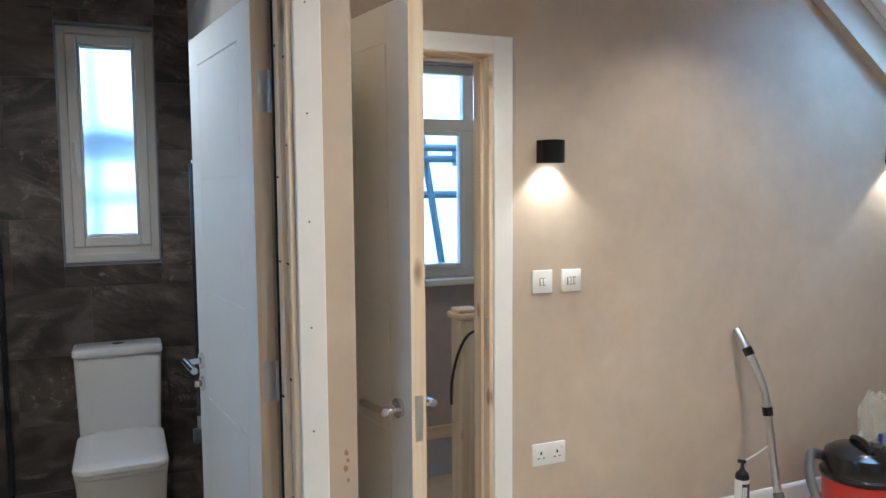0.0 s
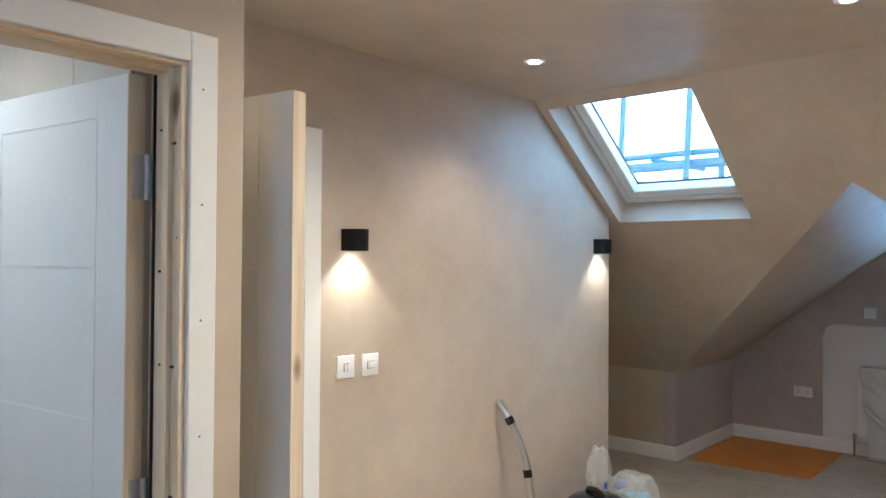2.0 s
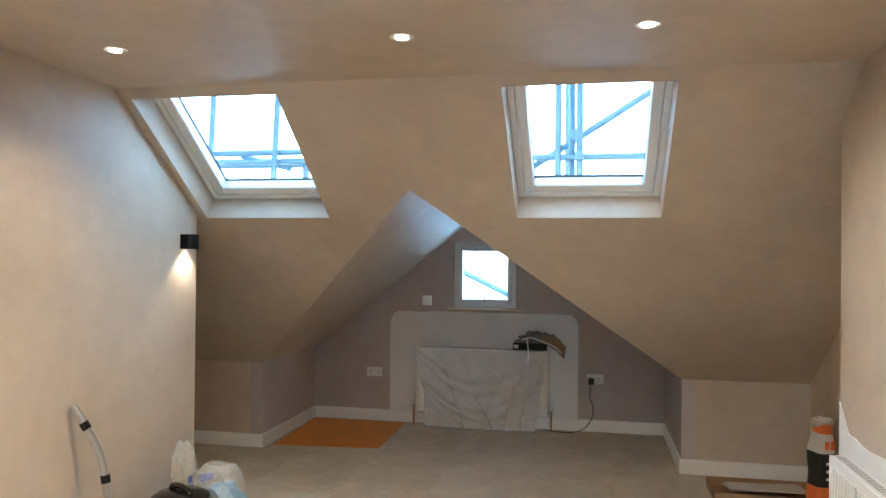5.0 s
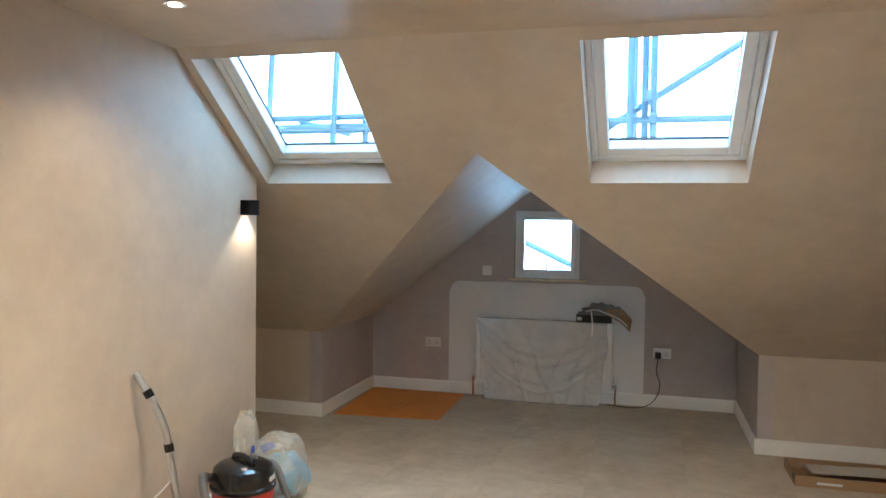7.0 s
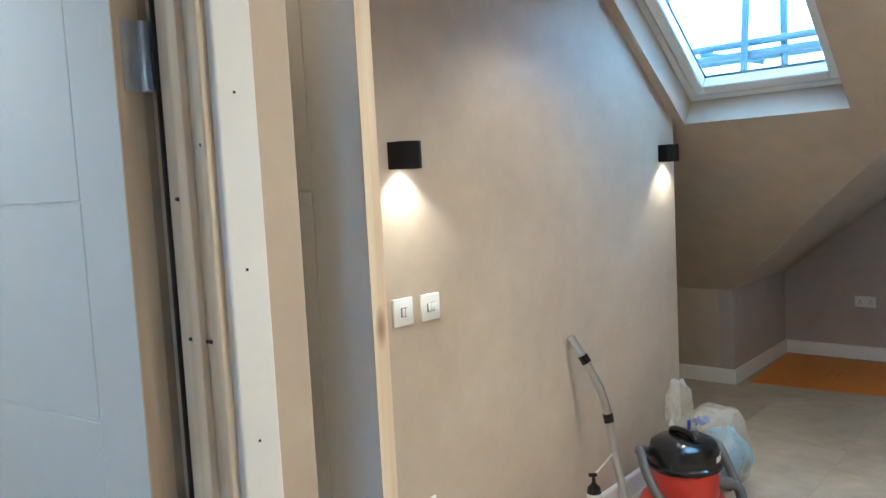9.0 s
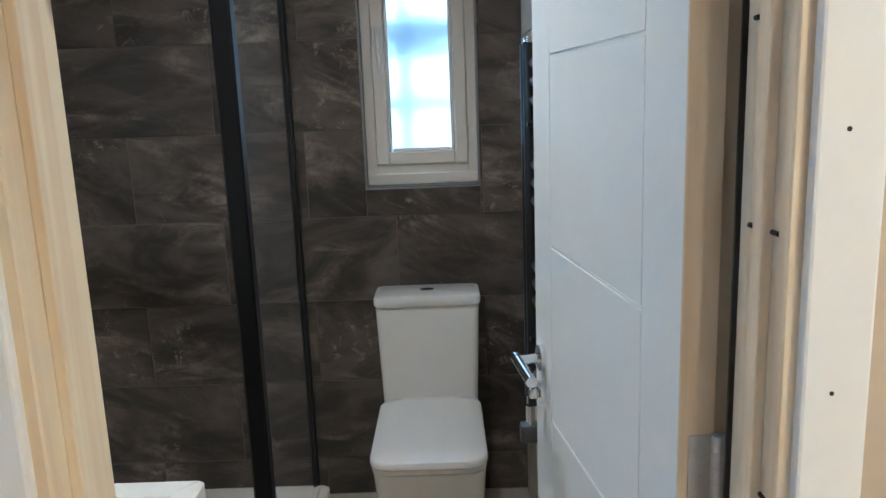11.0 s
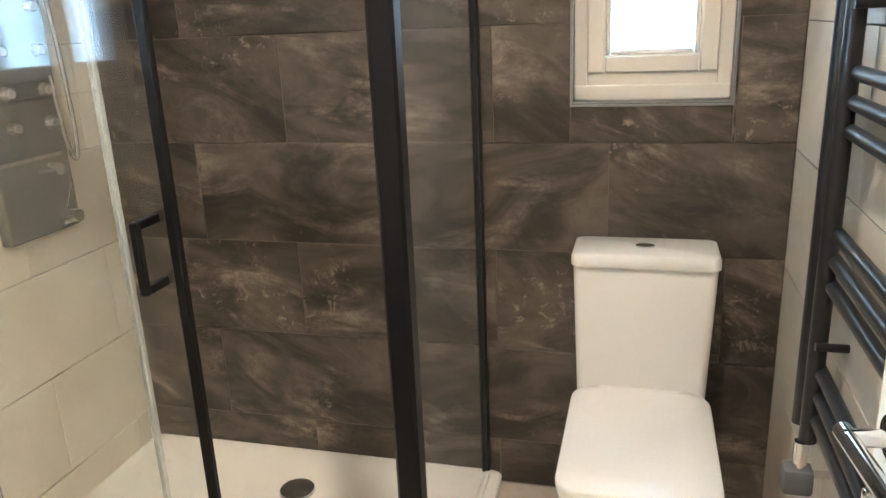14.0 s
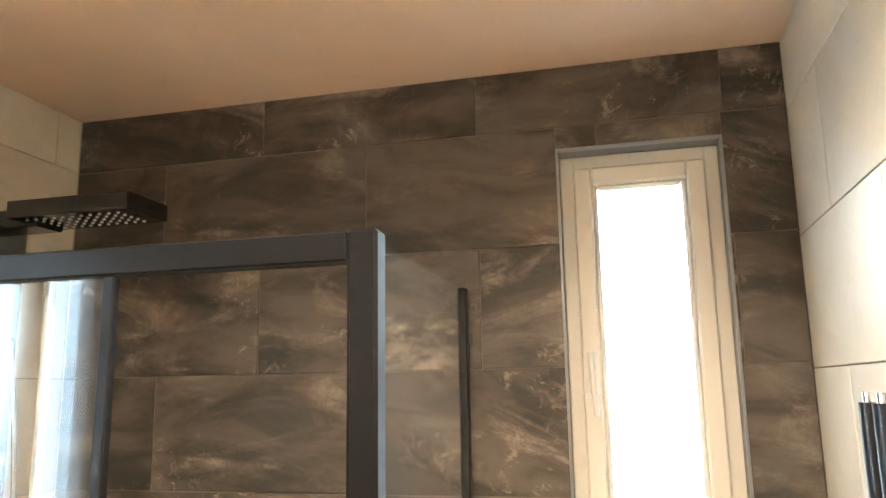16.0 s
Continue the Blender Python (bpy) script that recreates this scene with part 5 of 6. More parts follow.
gp.visible_shadow = False
part("seal", ebox(-0.850, 3.118, 0.069, -0.836, 3.134, ET - 0.051), M_SEAL, gp, "translucent grey sealing strip")
dr_ = part("sliding_door", ebox(-1.30, 3.106, 0.072, -0.722, 3.112, ET - 0.054, 0), M_SHOWER_GLASS, enc, "clear glass sliding door")
dr_.visible_shadow = False
part("stile", ebox(-0.722, 3.100, 0.070, -0.698, 3.118, ET - 0.052), M_BLACK, dr_, "black door stile")
hz0, hz1 = 0.897, 1.045
bm = ebox(-0.752, 3.030, hz0, -0.735, 3.048, hz1, 0.003)
for z in (hz0 + 0.009, hz1 - 0.009):
    bmx = ebox(-0.752, 3.048, z - 0.009, -0.735, 3.106, z + 0.009, 0.002)
    me_tmp = bpy.data.meshes.new("tmp")
    bmx.to_mesh(me_tmp)
    bmx.free()
    bm.from_mesh(me_tmp)
    bpy.data.meshes.remove(me_tmp)
part("handle", bm, M_BLACK, dr_, "square black pull handle")

# shower panel with rain head
col = thing("shower_column", pose(BATH_L, 3.525, 0.86), "dark glass shower column with body jets and rain head", "shower column")
part("panel", box(0.0, -0.128, 0.0, 0.035, 0.128, 1.20, 0.006), material("smoked_glass_panel", (0.075, 0.075, 0.072), 0.10), col)
part("band", box(0.0352, -0.124, 0.205, 0.0366, 0.124, 0.215), M_CHROME, col, "thin chrome band")
part("corner_plate", prism([[(0.0352, 0.062, 0.012), (0.0352, 0.118, 0.012), (0.0352, 0.118, 0.125)]], (0.0015, 0, 0)), M_STEEL, col, "bright steel corner plate")
for z in (0.297, 0.385, 0.490, 0.60):
    for y in (-0.045, 0.085):
        j = part("jet", cyl((0.035, y, z), (0.050, y, z), 0.022, 0.016, 20), M_CHROME, col, "chrome body jet", True)
        part("nozzle", cyl((0.050, y, z), (0.053, y, z), 0.011, seg=14), M_STEEL, j)
for z, y in ((0.035, 0.082), (0.176, 0.042)):
    kn = part("knob", cyl((0.035, y, z), (0.075, y, z), 0.020, 0.017, 20), M_CHROME, col, "chrome mixer control", True)
    part("lever", cyl((0.066, y, z), (0.070, y - 0.075, z + 0.004), 0.0055, seg=10), M_CHROME, kn, "", True)
part("hose", tube(smooth_path([(0.05, 0.09, 0.9), (0.065, 0.118, 0.6), (0.065, 0.135, 0.3), (0.06, 0.128, 0.19), (0.05, 0.112, 0.24), (0.045, 0.10, 0.42)]), 0.006, 8, 0.12), M_CHROME, col, "chrome shower hose", True)
part("head_arm", box(0.0, -0.045, 1.155, 0.22, 0.045, 1.200, 0.006), M_BLACK_PLASTIC, col, "black arm")
hd = part("rain_head", box(0.16, -0.078, 1.170, 0.490, 0.078, 1.212, 0.004), M_BLACK_PLASTIC, col, "flat black rain head")
for i in range(11):
    for k in range(5):
        part("nozzle", cyl((0.195 + i * 0.025, -0.048 + k * 0.024, 1.1672), (0.195 + i * 0.025, -0.048 + k * 0.024, 1.1702), 0.0040, seg=6), M_STEEL, hd)

# vanity basin unit
van = thing("vanity_unit", pose(-0.465, BATH_IN + 0.006, 0.336), "wall-hung dark grey vanity cabinet under a basin", "cabinet")
part("carcass", box(-0.276, 0.0, 0.0, 0.270, 0.335, 0.325, 0.002), M_VANITY, van)
part("side_panel", box(-0.293, 0.0, 0.0, -0.277, 0.335, 0.425, 0.002), M_VANITY, van)
part("side_panel", box(0.271, 0.0, 0.0, 0.287, 0.335, 0.425, 0.002), M_VANITY, van)
part("drawer_front", box(-0.293, 0.337, 0.002, 0.287, 0.353, 0.348, 0.003), M_VANITY, van, "dark grey drawer front")
part("drawer_front", box(-0.293, 0.337, 0.366, 0.287, 0.353, 0.424, 0.003), M_VANITY, van, "dark grey drawer front")
part("pull", box(-0.291, 0.3365, 0.349, 0.285, 0.346, 0.365), M_BLACK, van, "recessed black finger pull")
basin = thing("basin", pose(-0.471, BATH_IN + 0.006, 0.762), "white rectangular basin with a sunken bowl", "basin")
W2, D2 = 0.302, 0.182
cy_, by_ = 0.184, 0.190
bm = loft([rounded_ring(0, cy_, W2 - 0.045, D2 - 0.05, 0.02, 0.001), rounded_ring(0, cy_, W2 - 0.004, D2 - 0.003, 0.008, 0.006), rounded_ring(0, cy_, W2, D2, 0.009, 0.010), rounded_ring(0, cy_, W2, D2, 0.009, 0.055), rounded_ring(0, cy_, W2 - 0.005, D2 - 0.005, 0.008, 0.060),
           rounded_ring(0, by_, W2 - 0.038, 0.124, 0.012, 0.060), rounded_ring(0, by_, W2 - 0.042, 0.121, 0.014, 0.055), rounded_ring(0, by_, W2 - 0.043, 0.1205, 0.014, 0.049), rounded_ring(0, by_, W2 - 0.0545, 0.1180, 0.016, -0.078), rounded_ring(0, by_, W2 - 0.055, 0.1175, 0.016, -0.084), rounded_ring(0, by_, W2 - 0.064, 0.111, 0.02, -0.090), rounded_ring(0, by_, 0.05, 0.05, 0.04, -0.093)])
part("bowl", bm, M_CERAMIC, basin, "", True)
part("waste", cyl((0, by_, -0.0925), (0, by_, -0.087), 0.032, seg=24), M_CHROME, basin, "chrome waste", True)
part("tap", tube(smooth_path([(0, 0.022, 0.06), (0, 0.022, 0.14), (0, 0.05, 0.165), (0, 0.11, 0.15)]), 0.014, 14), M_CHROME, basin, "chrome mixer tap", True)

# ladder towel rail on the right-hand tiles
rail = thing("towel_rail", pose(BATH_R, 3.24, 0.60), "black ladder towel radiator on the tiled wall", "towel rail")
for y in (0.07, 0.0, -0.46):
    up = part("upright", cyl((-0.046, y, 0.0), (-0.046, y, 0.985), 0.0160, seg=16), M_ANTHRACITE, rail, "", True)
    part("cap", cyl((-0.046, y, 0.985), (-0.046, y, 1.0), 0.009, seg=12), M_CHROME, up, "chrome vent plug", True)
for g0 in (0.05, 0.31, 0.58, 0.84):
    for k in range(3):
        z = g0 + k * 0.047
        part("bar", cyl((-0.036, 0.07, z), (-0.036, -0.46, z), 0.0125, seg=14), M_ANTHRACITE, rail, "", True)
for y in (0.0, -0.46):
    for z in (0.2, 0.78):
        part("bracket", cyl((-0.055, y - 0.02, z), (0.0, y - 0.02, z), 0.008, seg=10), M_ANTHRACITE, rail)
v = part("valve", cyl((-0.055, 0.0, -0.002), (-0.055, 0.0, -0.055), 0.013, seg=16), M_CHROME, rail, "chrome valve", True)
part("valve_head", box(-0.085, -0.022, -0.11, -0.03, 0.022, -0.056, 0.008), M_GREY_PLASTIC, v, "grey valve head", True)
part("pipe", cyl((-0.03, 0.0, -0.07), (0.0, 0.0, -0.07), 0.0075, seg=12), M_CHROME, v, "", True)


# ---- bedroom things ----
def rad_panel(name, m, length, height, label):
    """A steel panel radiator: ribbed front, back panel, side covers and top grille. Local x along it, local y out of the wall."""
    ob = thing(name, m, label, "radiator")
    front = part("front_panel", box(-length / 2, 0.085, 0, length / 2, 0.095, height, 0.004, 1), M_SWITCH, ob, "white ribbed steel panel", True)
    n = int(length / 0.035)
    for k in range(n):
        x = -length / 2 + 0.03 + k * (length - 0.06) / (n - 1)
        part("rib", box(x - 0.010, 0.0945, 0.035, x + 0.010, 0.101, height - 0.035, 0.003, 1), M_SWITCH, front)
    part("back_panel", box(-length / 2, 0.025, 0, length / 2, 0.034, height, 0.003, 1), M_SWITCH, ob)
    for s in (-1, 1):
        a, b = sorted((s * length / 2, s * (length / 2 + 0.006)))
        part("side_cover", box(a, 0.022, 0.01, b, 0.098, height + 0.004, 0.002, 1), M_SWITCH, ob)
    g = part("top_grille", box(-length / 2, 0.0345, height - 0.006, length / 2, 0.0845, height + 0.003, 0.001, 1), M_SWITCH, ob)
    # Grey slabs laid on the solid grille imitate the shade inside its slots.
    for k in range(int(length / 0.022)):
        x = -length / 2 + 0.015 + k * 0.022
        part("slot_shade", box(x, 0.042, height + 0.0031, x + 0.011, 0.078, height + 0.0036), M_GREY_PLASTIC, g)
    for s in (-1, 1):
        x = s * (length / 2 - 0.12)
        part("bracket", box(x - 0.02, 0.0, 0.05, x + 0.02, 0.0248, height - 0.05), M_STEEL, ob)
    for s in (-1, 1):
        x = s * (length / 2 + 0.035)
        p = part("pipe", cyl((x, 0.05, -m.translation.z), (x, 0.05, 0.02), 0.0078, seg=12), M_COPPER, ob, "bare copper tail pipe", True)
        part("valve", cyl((x, 0.05, 0.015), (x, 0.05, 0.055), 0.013, seg=14), M_CHROME, p, "", True)
        part("tail", cyl((x, 0.05, 0.035), (s * (length / 2 + 0.004), 0.05, 0.035), 0.009, seg=12), M_CHROME, p, "", True)
        if s < 0:
            part("valve_head", cyl((x, 0.05, 0.055), (x, 0.05, 0.115), 0.018, 0.014, 16), M_SWITCH, p, "white thermostatic head", True)
    return ob


rad_panel("radiator", pose(GABLE_X, 1.335, 0.125, 0, 0, 90), 1.19, 0.585, "white panel radiator under a clear dust sheet")
rad_panel("radiator", pose(2.49, RIGHT_Y, 0.15), 1.14, 0.585, "white panel radiator on the bedroom wall")


def cloth(name, rows, cols, place, material_, label, category):
    """A crumpled sheet from a grid of places."""
    bm = empty_bm()
    vs = [[bm.verts.new(place(i / (rows - 1), j / (cols - 1))) for j in range(cols)] for i in range(rows)]
    for i in range(rows - 1):
        for j in range(cols - 1):
            bm.faces.new((vs[i][j], vs[i][j + 1], vs[i + 1][j + 1], vs[i + 1][j]))
    mesh = finish(bm, name, material_, True)
    ob = new(name, mesh)
    mod = ob.modifiers.new("thickness", "SOLIDIFY")
    mod.thickness = 0.0006
    return tagged(ob, label, category)


def dust_place(u, v):
    """Hung from the radiator's top edge, sagging in swags between its corners and trailing on the floor."""
    length = 0.86 * u
    narrow = 0.10 * min(1, u * 1.2)
    y = 1.92 - narrow * 0.7 - v * (1.17 - 1.5 * narrow)
    side = 2 * v - 1
    swag = u + 0.34 * side * side
    wob = 0.0
    for at, width, deep in ((0.44, 0.030, 0.030), (0.56, 0.022, 0.020), (0.72, 0.030, 0.026), (0.83, 0.020, 0.018)):
        wob += deep * math.exp(-((swag - at + 0.03 * noise.noise((v * 5, at * 9, 0))) / width) ** 2)
    for at, lean in ((0.16, 0.22), (0.30, 0.34), (0.80, -0.30), (0.90, -0.20), (0.97, -0.12)):
        wob += 0.016 * math.exp(-((v - at - lean * u) / 0.014) ** 2) * min(1, u * 3)
    wob += 0.008 * max(0, 1 - abs(noise.noise((u * 13 + v * 5, v * 12 - u * 9, 2.0))) * 2.4)
    if length < 0.09:
        return (GABLE_X - 0.03 - length, y, 0.7165 + wob * 0.2)
    drop = length - 0.09
    x = GABLE_X - 0.122 - wob * min(1, 0.3 + drop * 2) - 0.03 * math.sin(v * math.pi) * min(1, drop * 2)
    if drop > 0.69:
        x -= (drop - 0.69) * 0.9
    return (x, y + 0.03 * noise.noise((u * 4, v * 4, 5.0)), max(0.005 + 0.3 * wob, 0.714 - drop))


cloth("dust_sheet", 84, 110, dust_place, M_FILM, "clear crumpled plastic dust sheet taped over the radiator", "dust sheet")

# clutter on the radiator
box_ob = thing("tool_box", pose(6.405, 0.895, 0.722), "small black box under torn packaging on the radiator", "box")
part("body", box(-0.05, -0.15, 0.0, 0.06, 0.15, 0.062, 0.004), M_BLACK, box_ob)
part("label", box(-0.0515, 0.10, 0.015, -0.0502, 0.14, 0.045), M_LABEL, box_ob)
wrap = thing("packaging", pose(6.39, 0.78, 0.778), "torn cardboard and clear wrapping heaped on a box", "packaging")


def crumple(name, r, flat, seed, parent, mat, squash=(1, 1, 1), at=(0, 0, 0), sub=4, amount=0.35, freq=2.2, label=""):
    """An irregular crumpled lump, flat underneath."""
    bm = empty_bm()
    bmesh.ops.create_icosphere(bm, subdivisions=sub, radius=1.0)
    for v in bm.verts:
        d = v.co.normalized()
        k = 1 + amount * noise.noise(d * freq + Vector((seed, 0, 0))) + amount * 0.45 * noise.noise(d * freq * 3 + Vector((0, seed, 0))) + amount * 0.22 * abs(noise.noise(d * freq * 8 + Vector((0, 0, seed))))
        v.co = Vector((d.x * r * k * squash[0], d.y * r * k * squash[1], d.z * r * k * squash[2]))
        v.co.z = max(v.co.z, -flat)
        v.co += Vector(at)
    return part(name, bm, mat, parent, label, True)


crumple("wrapping", 0.12, 0.0, 3.1, wrap, M_WRAP, (0.42, 1.5, 0.72), (0, 0.05, 0.008), 4, 0.45, 2.5, "crumpled smoky wrapping")
part("flap", prism([[(-0.065, -0.19, -0.12), (-0.075, -0.12, -0.05), (-0.065, 0.02, 0.03), (-0.05, 0.0, 0.07), (-0.03, -0.13, 0.062), (-0.03, -0.205, -0.02)]], (0.01, 0.0, 0.002)), M_CARD, wrap, "bent brown cardboard flap")
for pts in ([(-0.06, 0.18, 0.04), (-0.075, 0.10, 0.06), (-0.075, 0.0, 0.03), (-0.085, -0.10, -0.01), (-0.08, -0.17, -0.07)], [(-0.06, 0.14, 0.05), (-0.085, 0.13, 0.02), (-0.085, 0.12, -0.08), (-0.08, 0.125, -0.17)]):
    part("strap", tube(smooth_path(pts), 0.006, 8), M_LABEL, wrap, "white flex", True)

# orange protection sheet
sheet = thing("floor_sheet", pose(5.93, 2.46, 0.0), "orange correx protection sheet lying on the floor", "floor sheet")
part("sheet", prism([[(-0.44, -0.43, 0.001), (0.50, -0.42, 0.001), (0.53, 0.465, 0.001), (-0.52, 0.43, 0.001)]], (0, 0, 0.004)), M_ORANGE, sheet)
for y in (-0.05, 0.02):
    part("crease", box(-0.12, y, 0.0051, 0.10, y + 0.004, 0.0054), M_CARD, sheet)

# flat cardboard tray with boards in it
carton = thing("cardboard_tray", pose(4.96, -0.70, 0.0, 0, 0, 0), "open shallow cardboard tray with pale boards", "cardboard box")
CX0, CX1, CY0, CY1, CH = -0.27, 0.10, -0.42, 0.28, 0.066
part("base", box(CX0, CY0, 0.0, CX1, CY1, 0.005), M_CARD, carton)
part("side", box(CX0, CY0, 0.0055, CX0 + 0.006, CY1, CH), M_CARD, carton)
part("side", box(CX1 - 0.006, CY0, 0.0055, CX1, CY1, CH), M_CARD, carton)
part("side", box(CX0 + 0.0065, CY1 - 0.006, 0.0055, CX1 - 0.0065, CY1, CH), M_CARD, carton)
part("side", box(CX0 + 0.0065, CY0, 0.0055, CX1 - 0.0065, CY0 + 0.006, CH), M_CARD, carton)
# Black slab on the uncut side stands in for the dark hand hole.
part("hand_hole_shade", box(CX0 + 0.02, CY1 + 0.0003, 0.03, CX0 + 0.10, CY1 + 0.0008, 0.06), M_INK, carton)
part("label", box(CX0 - 0.001, 0.02, 0.02, CX0 - 0.0003, 0.16, 0.035), M_LABEL, carton)
for k, (dx, rz, z) in enumerate(((-0.04, 9, 0.045), (-0.09, 3, 0.060))):
    b = thing("board", pose(4.96 + dx, -0.76, z, 0, 2.0, rz), "pale melamine board in a cardboard tray", "board", "boards in the tray")
    part("panel", box(-0.09, -0.24, 0.0, 0.09, 0.24, 0.010, 0.001, 1), M_BOARD, b)

# paper sack
sack = thing("plaster_sack", pose(4.74, -1.06, 0.0, 0, 0, 20) @ Matrix.Diagonal((0.92, 0.92, 0.95, 1)), "half-rolled orange, white and black paper sack", "sack")


def sack_ring(z):
    """Outline of the standing sack at a height, narrowing to its rolled neck."""
    k = max(0.0, (z - 0.36) / 0.2)
    hx, hy = 0.078 - 0.012 * k + 0.006 * math.sin(z * 21), 0.068 - 0.030 * k
    return [(a - 0.02 * k * k + 0.008 * noise.noise((a * 20, b * 20, z * 9)), b + 0.008 * noise.noise((a * 18, b * 22, z * 7 + 4)), c) for a, b, c in rounded_ring(0, 0, hx, hy, min(hx, hy) * 0.6, z)]


for z0, z1, skin, what in ((0.001, 0.155, M_ORANGE_INK, "orange printed foot"), (0.155, 0.375, M_INK, "black printed panel"), (0.375, 0.50, M_PAPER, "white paper with orange print"), (0.50, 0.56, M_ORANGE_INK, "orange folded edge")):
    band_ob = part("print", loft([sack_ring(z0 + (z1 - z0) * k / 6) for k in range(7)]), skin, sack, what, True)
    if skin is M_PAPER:
        for y0, y1 in ((-0.045, -0.012), (0.0, 0.032)):
            part("lettering", box(-0.088, y0, 0.40, -0.083, y1, 0.455, 0.002, 1), M_ORANGE_INK, band_ob)
    if skin is M_INK:
        for z in (0.20, 0.25, 0.30):
            part("lettering", box(-0.089, -0.035, z, -0.083, 0.02, z + 0.018, 0.001, 1), M_LABEL, band_ob)
crumple("rolled_top", 0.055, 0.05, 1.7, sack, M_PAPER, (0.9, 1.2, 0.55), (-0.012, 0.0, 0.565), 4, 0.5, 2.4, "crumpled white paper mouth")
crumple("torn_flap", 0.045, 0.04, 4.2, sack, M_ORANGE_INK, (0.7, 1.3, 0.6), (0.02, -0.075, 0.43), 3, 0.5, 2.0, "torn orange flap")

# vacuum cleaner
vac = thing("vacuum_cleaner", pose(3.09, 2.37, 0.0, 0, 0, -118) @ Matrix.Diagonal((0.95, 0.95, 1.09, 1)), "red and black tub vacuum cleaner with coiled hose", "vacuum cleaner")
def band(r, a0, a1, z0, z1, t=0.0012, n=8):
    """A curved strip of a cylinder between two angles."""
    bm = empty_bm()
    rows = []
    for k in range(n + 1):
        a = radians(a0 + (a1 - a0) * k / n)
        rows.append([bm.verts.new((q * math.cos(a), q * math.sin(a), z)) for q, z in ((r, z0), (r + t, z0), (r + t, z1), (r, z1))])
    for a, b in zip(rows, rows[1:]):
        for k in range(4):
            j = (k + 1) % 4
            bm.faces.new((a[k], a[j], b[j], b[k]))
    bm.faces.new(rows[0])
    bm.faces.new(list(reversed(rows[-1])))
    return bm


base = empty_bm()
add_lathe(base, [(0.10, 0.028), (0.168, 0.030), (0.182, 0.045), (0.184, 0.085), (0.174, 0.102), (0.155, 0.108)], seg=40)
for v in base.verts:
    if v.co.y < 0 and v.co.z < 0.104:
        v.co.y *= 1 + 0.18 * min(1, -v.co.y / 0.1)
part("base", base, M_RED, vac, "red moulded base", True)
tub = empty_bm()
add_lathe(tub, [(0.150, 0.108), (0.153, 0.115), (0.158, 0.215), (0.156, 0.222)], seg=40)
part("tub", tub, M_RED, vac, "glossy red tub", True)
top = empty_bm()
add_lathe(top, [(0.164, 0.2225), (0.168, 0.228), (0.168, 0.240), (0.160, 0.248), (0.157, 0.290), (0.148, 0.318), (0.120, 0.334), (0.060, 0.342), (0.02, 0.343)], seg=40)
lidv = part("lid", top, M_BLACK_PLASTIC, vac, "gloss black dome lid", True)
part("carry_handle", tube(smooth_path([(-0.09, 0.0, 0.335), (-0.075, 0.0, 0.352), (0.0, 0.0, 0.362), (0.075, 0.0, 0.352), (0.09, 0.0, 0.335)]), 0.014, 12), M_BLACK_PLASTIC, lidv, "", True)
part("knob", cyl((0, 0.06, 0.338), (0, 0.06, 0.36), 0.022, 0.018, 18), M_GREY_PLASTIC, lidv, "", True)
part("name_bar", band(0.1595, 22, 58, 0.262, 0.284), M_LABEL, lidv, "pale lettering bar")
for a in (35, 145, 215, 325):
    ca, sa = math.cos(radians(a)), math.sin(radians(a))
    part("castor", cyl((0.15 * ca - 0.012 * sa, 0.15 * sa + 0.012 * ca, 0.02), (0.15 * ca + 0.012 * sa, 0.15 * sa - 0.012 * ca, 0.02), 0.02, seg=16), M_BLACK_PLASTIC, vac, "", True)
part("hose_port", cyl((0.100, 0.100, 0.165), (0.145, 0.145, 0.160), 0.027, seg=20), M_GREY_PLASTIC, vac, "grey hose port", True)
hose_pts = [(0.130, 0.130, 0.162), (0.165, 0.165, 0.150), (0.19, 0.165, 0.10), (0.215, 0.10, 0.055), (0.25, 0.0, 0.04), (0.225, -0.125, 0.06), (0.15, -0.215, 0.13), (0.05, -0.235, 0.22), (-0.05, -0.20, 0.285), (-0.155, -0.13, 0.26), (-0.205, 0.0, 0.22), (-0.155, 0.13, 0.26), (-0.03, 0.198, 0.28), (0.06, 0.205, 0.20), (0.165, 0.18, 0.10), (0.25, 0.11, 0.03), (0.30, 0.0, 0.022), (0.27, -0.15, 0.022), (0.20, -0.27, 0.022), (0.12, -0.34, 0.03)]
part("hose", tube(smooth_path(hose_pts, 20), 0.0195, 10, 0.10), M_GREY_PLASTIC, vac, "ribbed grey hose", True)

wand = thing("vacuum_wand", pose(2.66, 2.36, 0.0), "bent chrome vacuum wand leaning on the wall", "vacuum wand")
wp_ = [(0.02, 0.04, 0.075), (0.050, 0.09, 0.17), (0.052, 0.135, 0.36), (0.052, 0.165, 0.53), (0.050, 0.178, 0.60), (0.040, 0.20, 0.67), (0.016, 0.245, 0.775), (-0.004, 0.295, 0.868)]
part("tube", tube(smooth_path(wp_, 8), 0.0165, 16), M_STEEL, wand, "bent chrome tube", True)
for i, k in ((3, 0), (6, 0)):
    p, q = Vector(wp_[i]), Vector(wp_[i + 1])
    d = (q - p).normalized()
    part("collar", cyl(p - d * 0.018, p + d * 0.018, 0.021, seg=18), M_BLACK_PLASTIC, wand, "black collar", True)
part("cuff", tube(smooth_path([(-0.01, -0.03, 0.045), (0.01, 0.01, 0.075), (0.040, 0.06, 0.13), (0.050, 0.095, 0.20)]), 0.022, 14), M_GREY_PLASTIC, wand, "grey plastic cuff", True)
noz = empty_bm()
add_box(noz, -0.165, -0.10, 0.004, 0.105, -0.02, 0.040, 0.014)
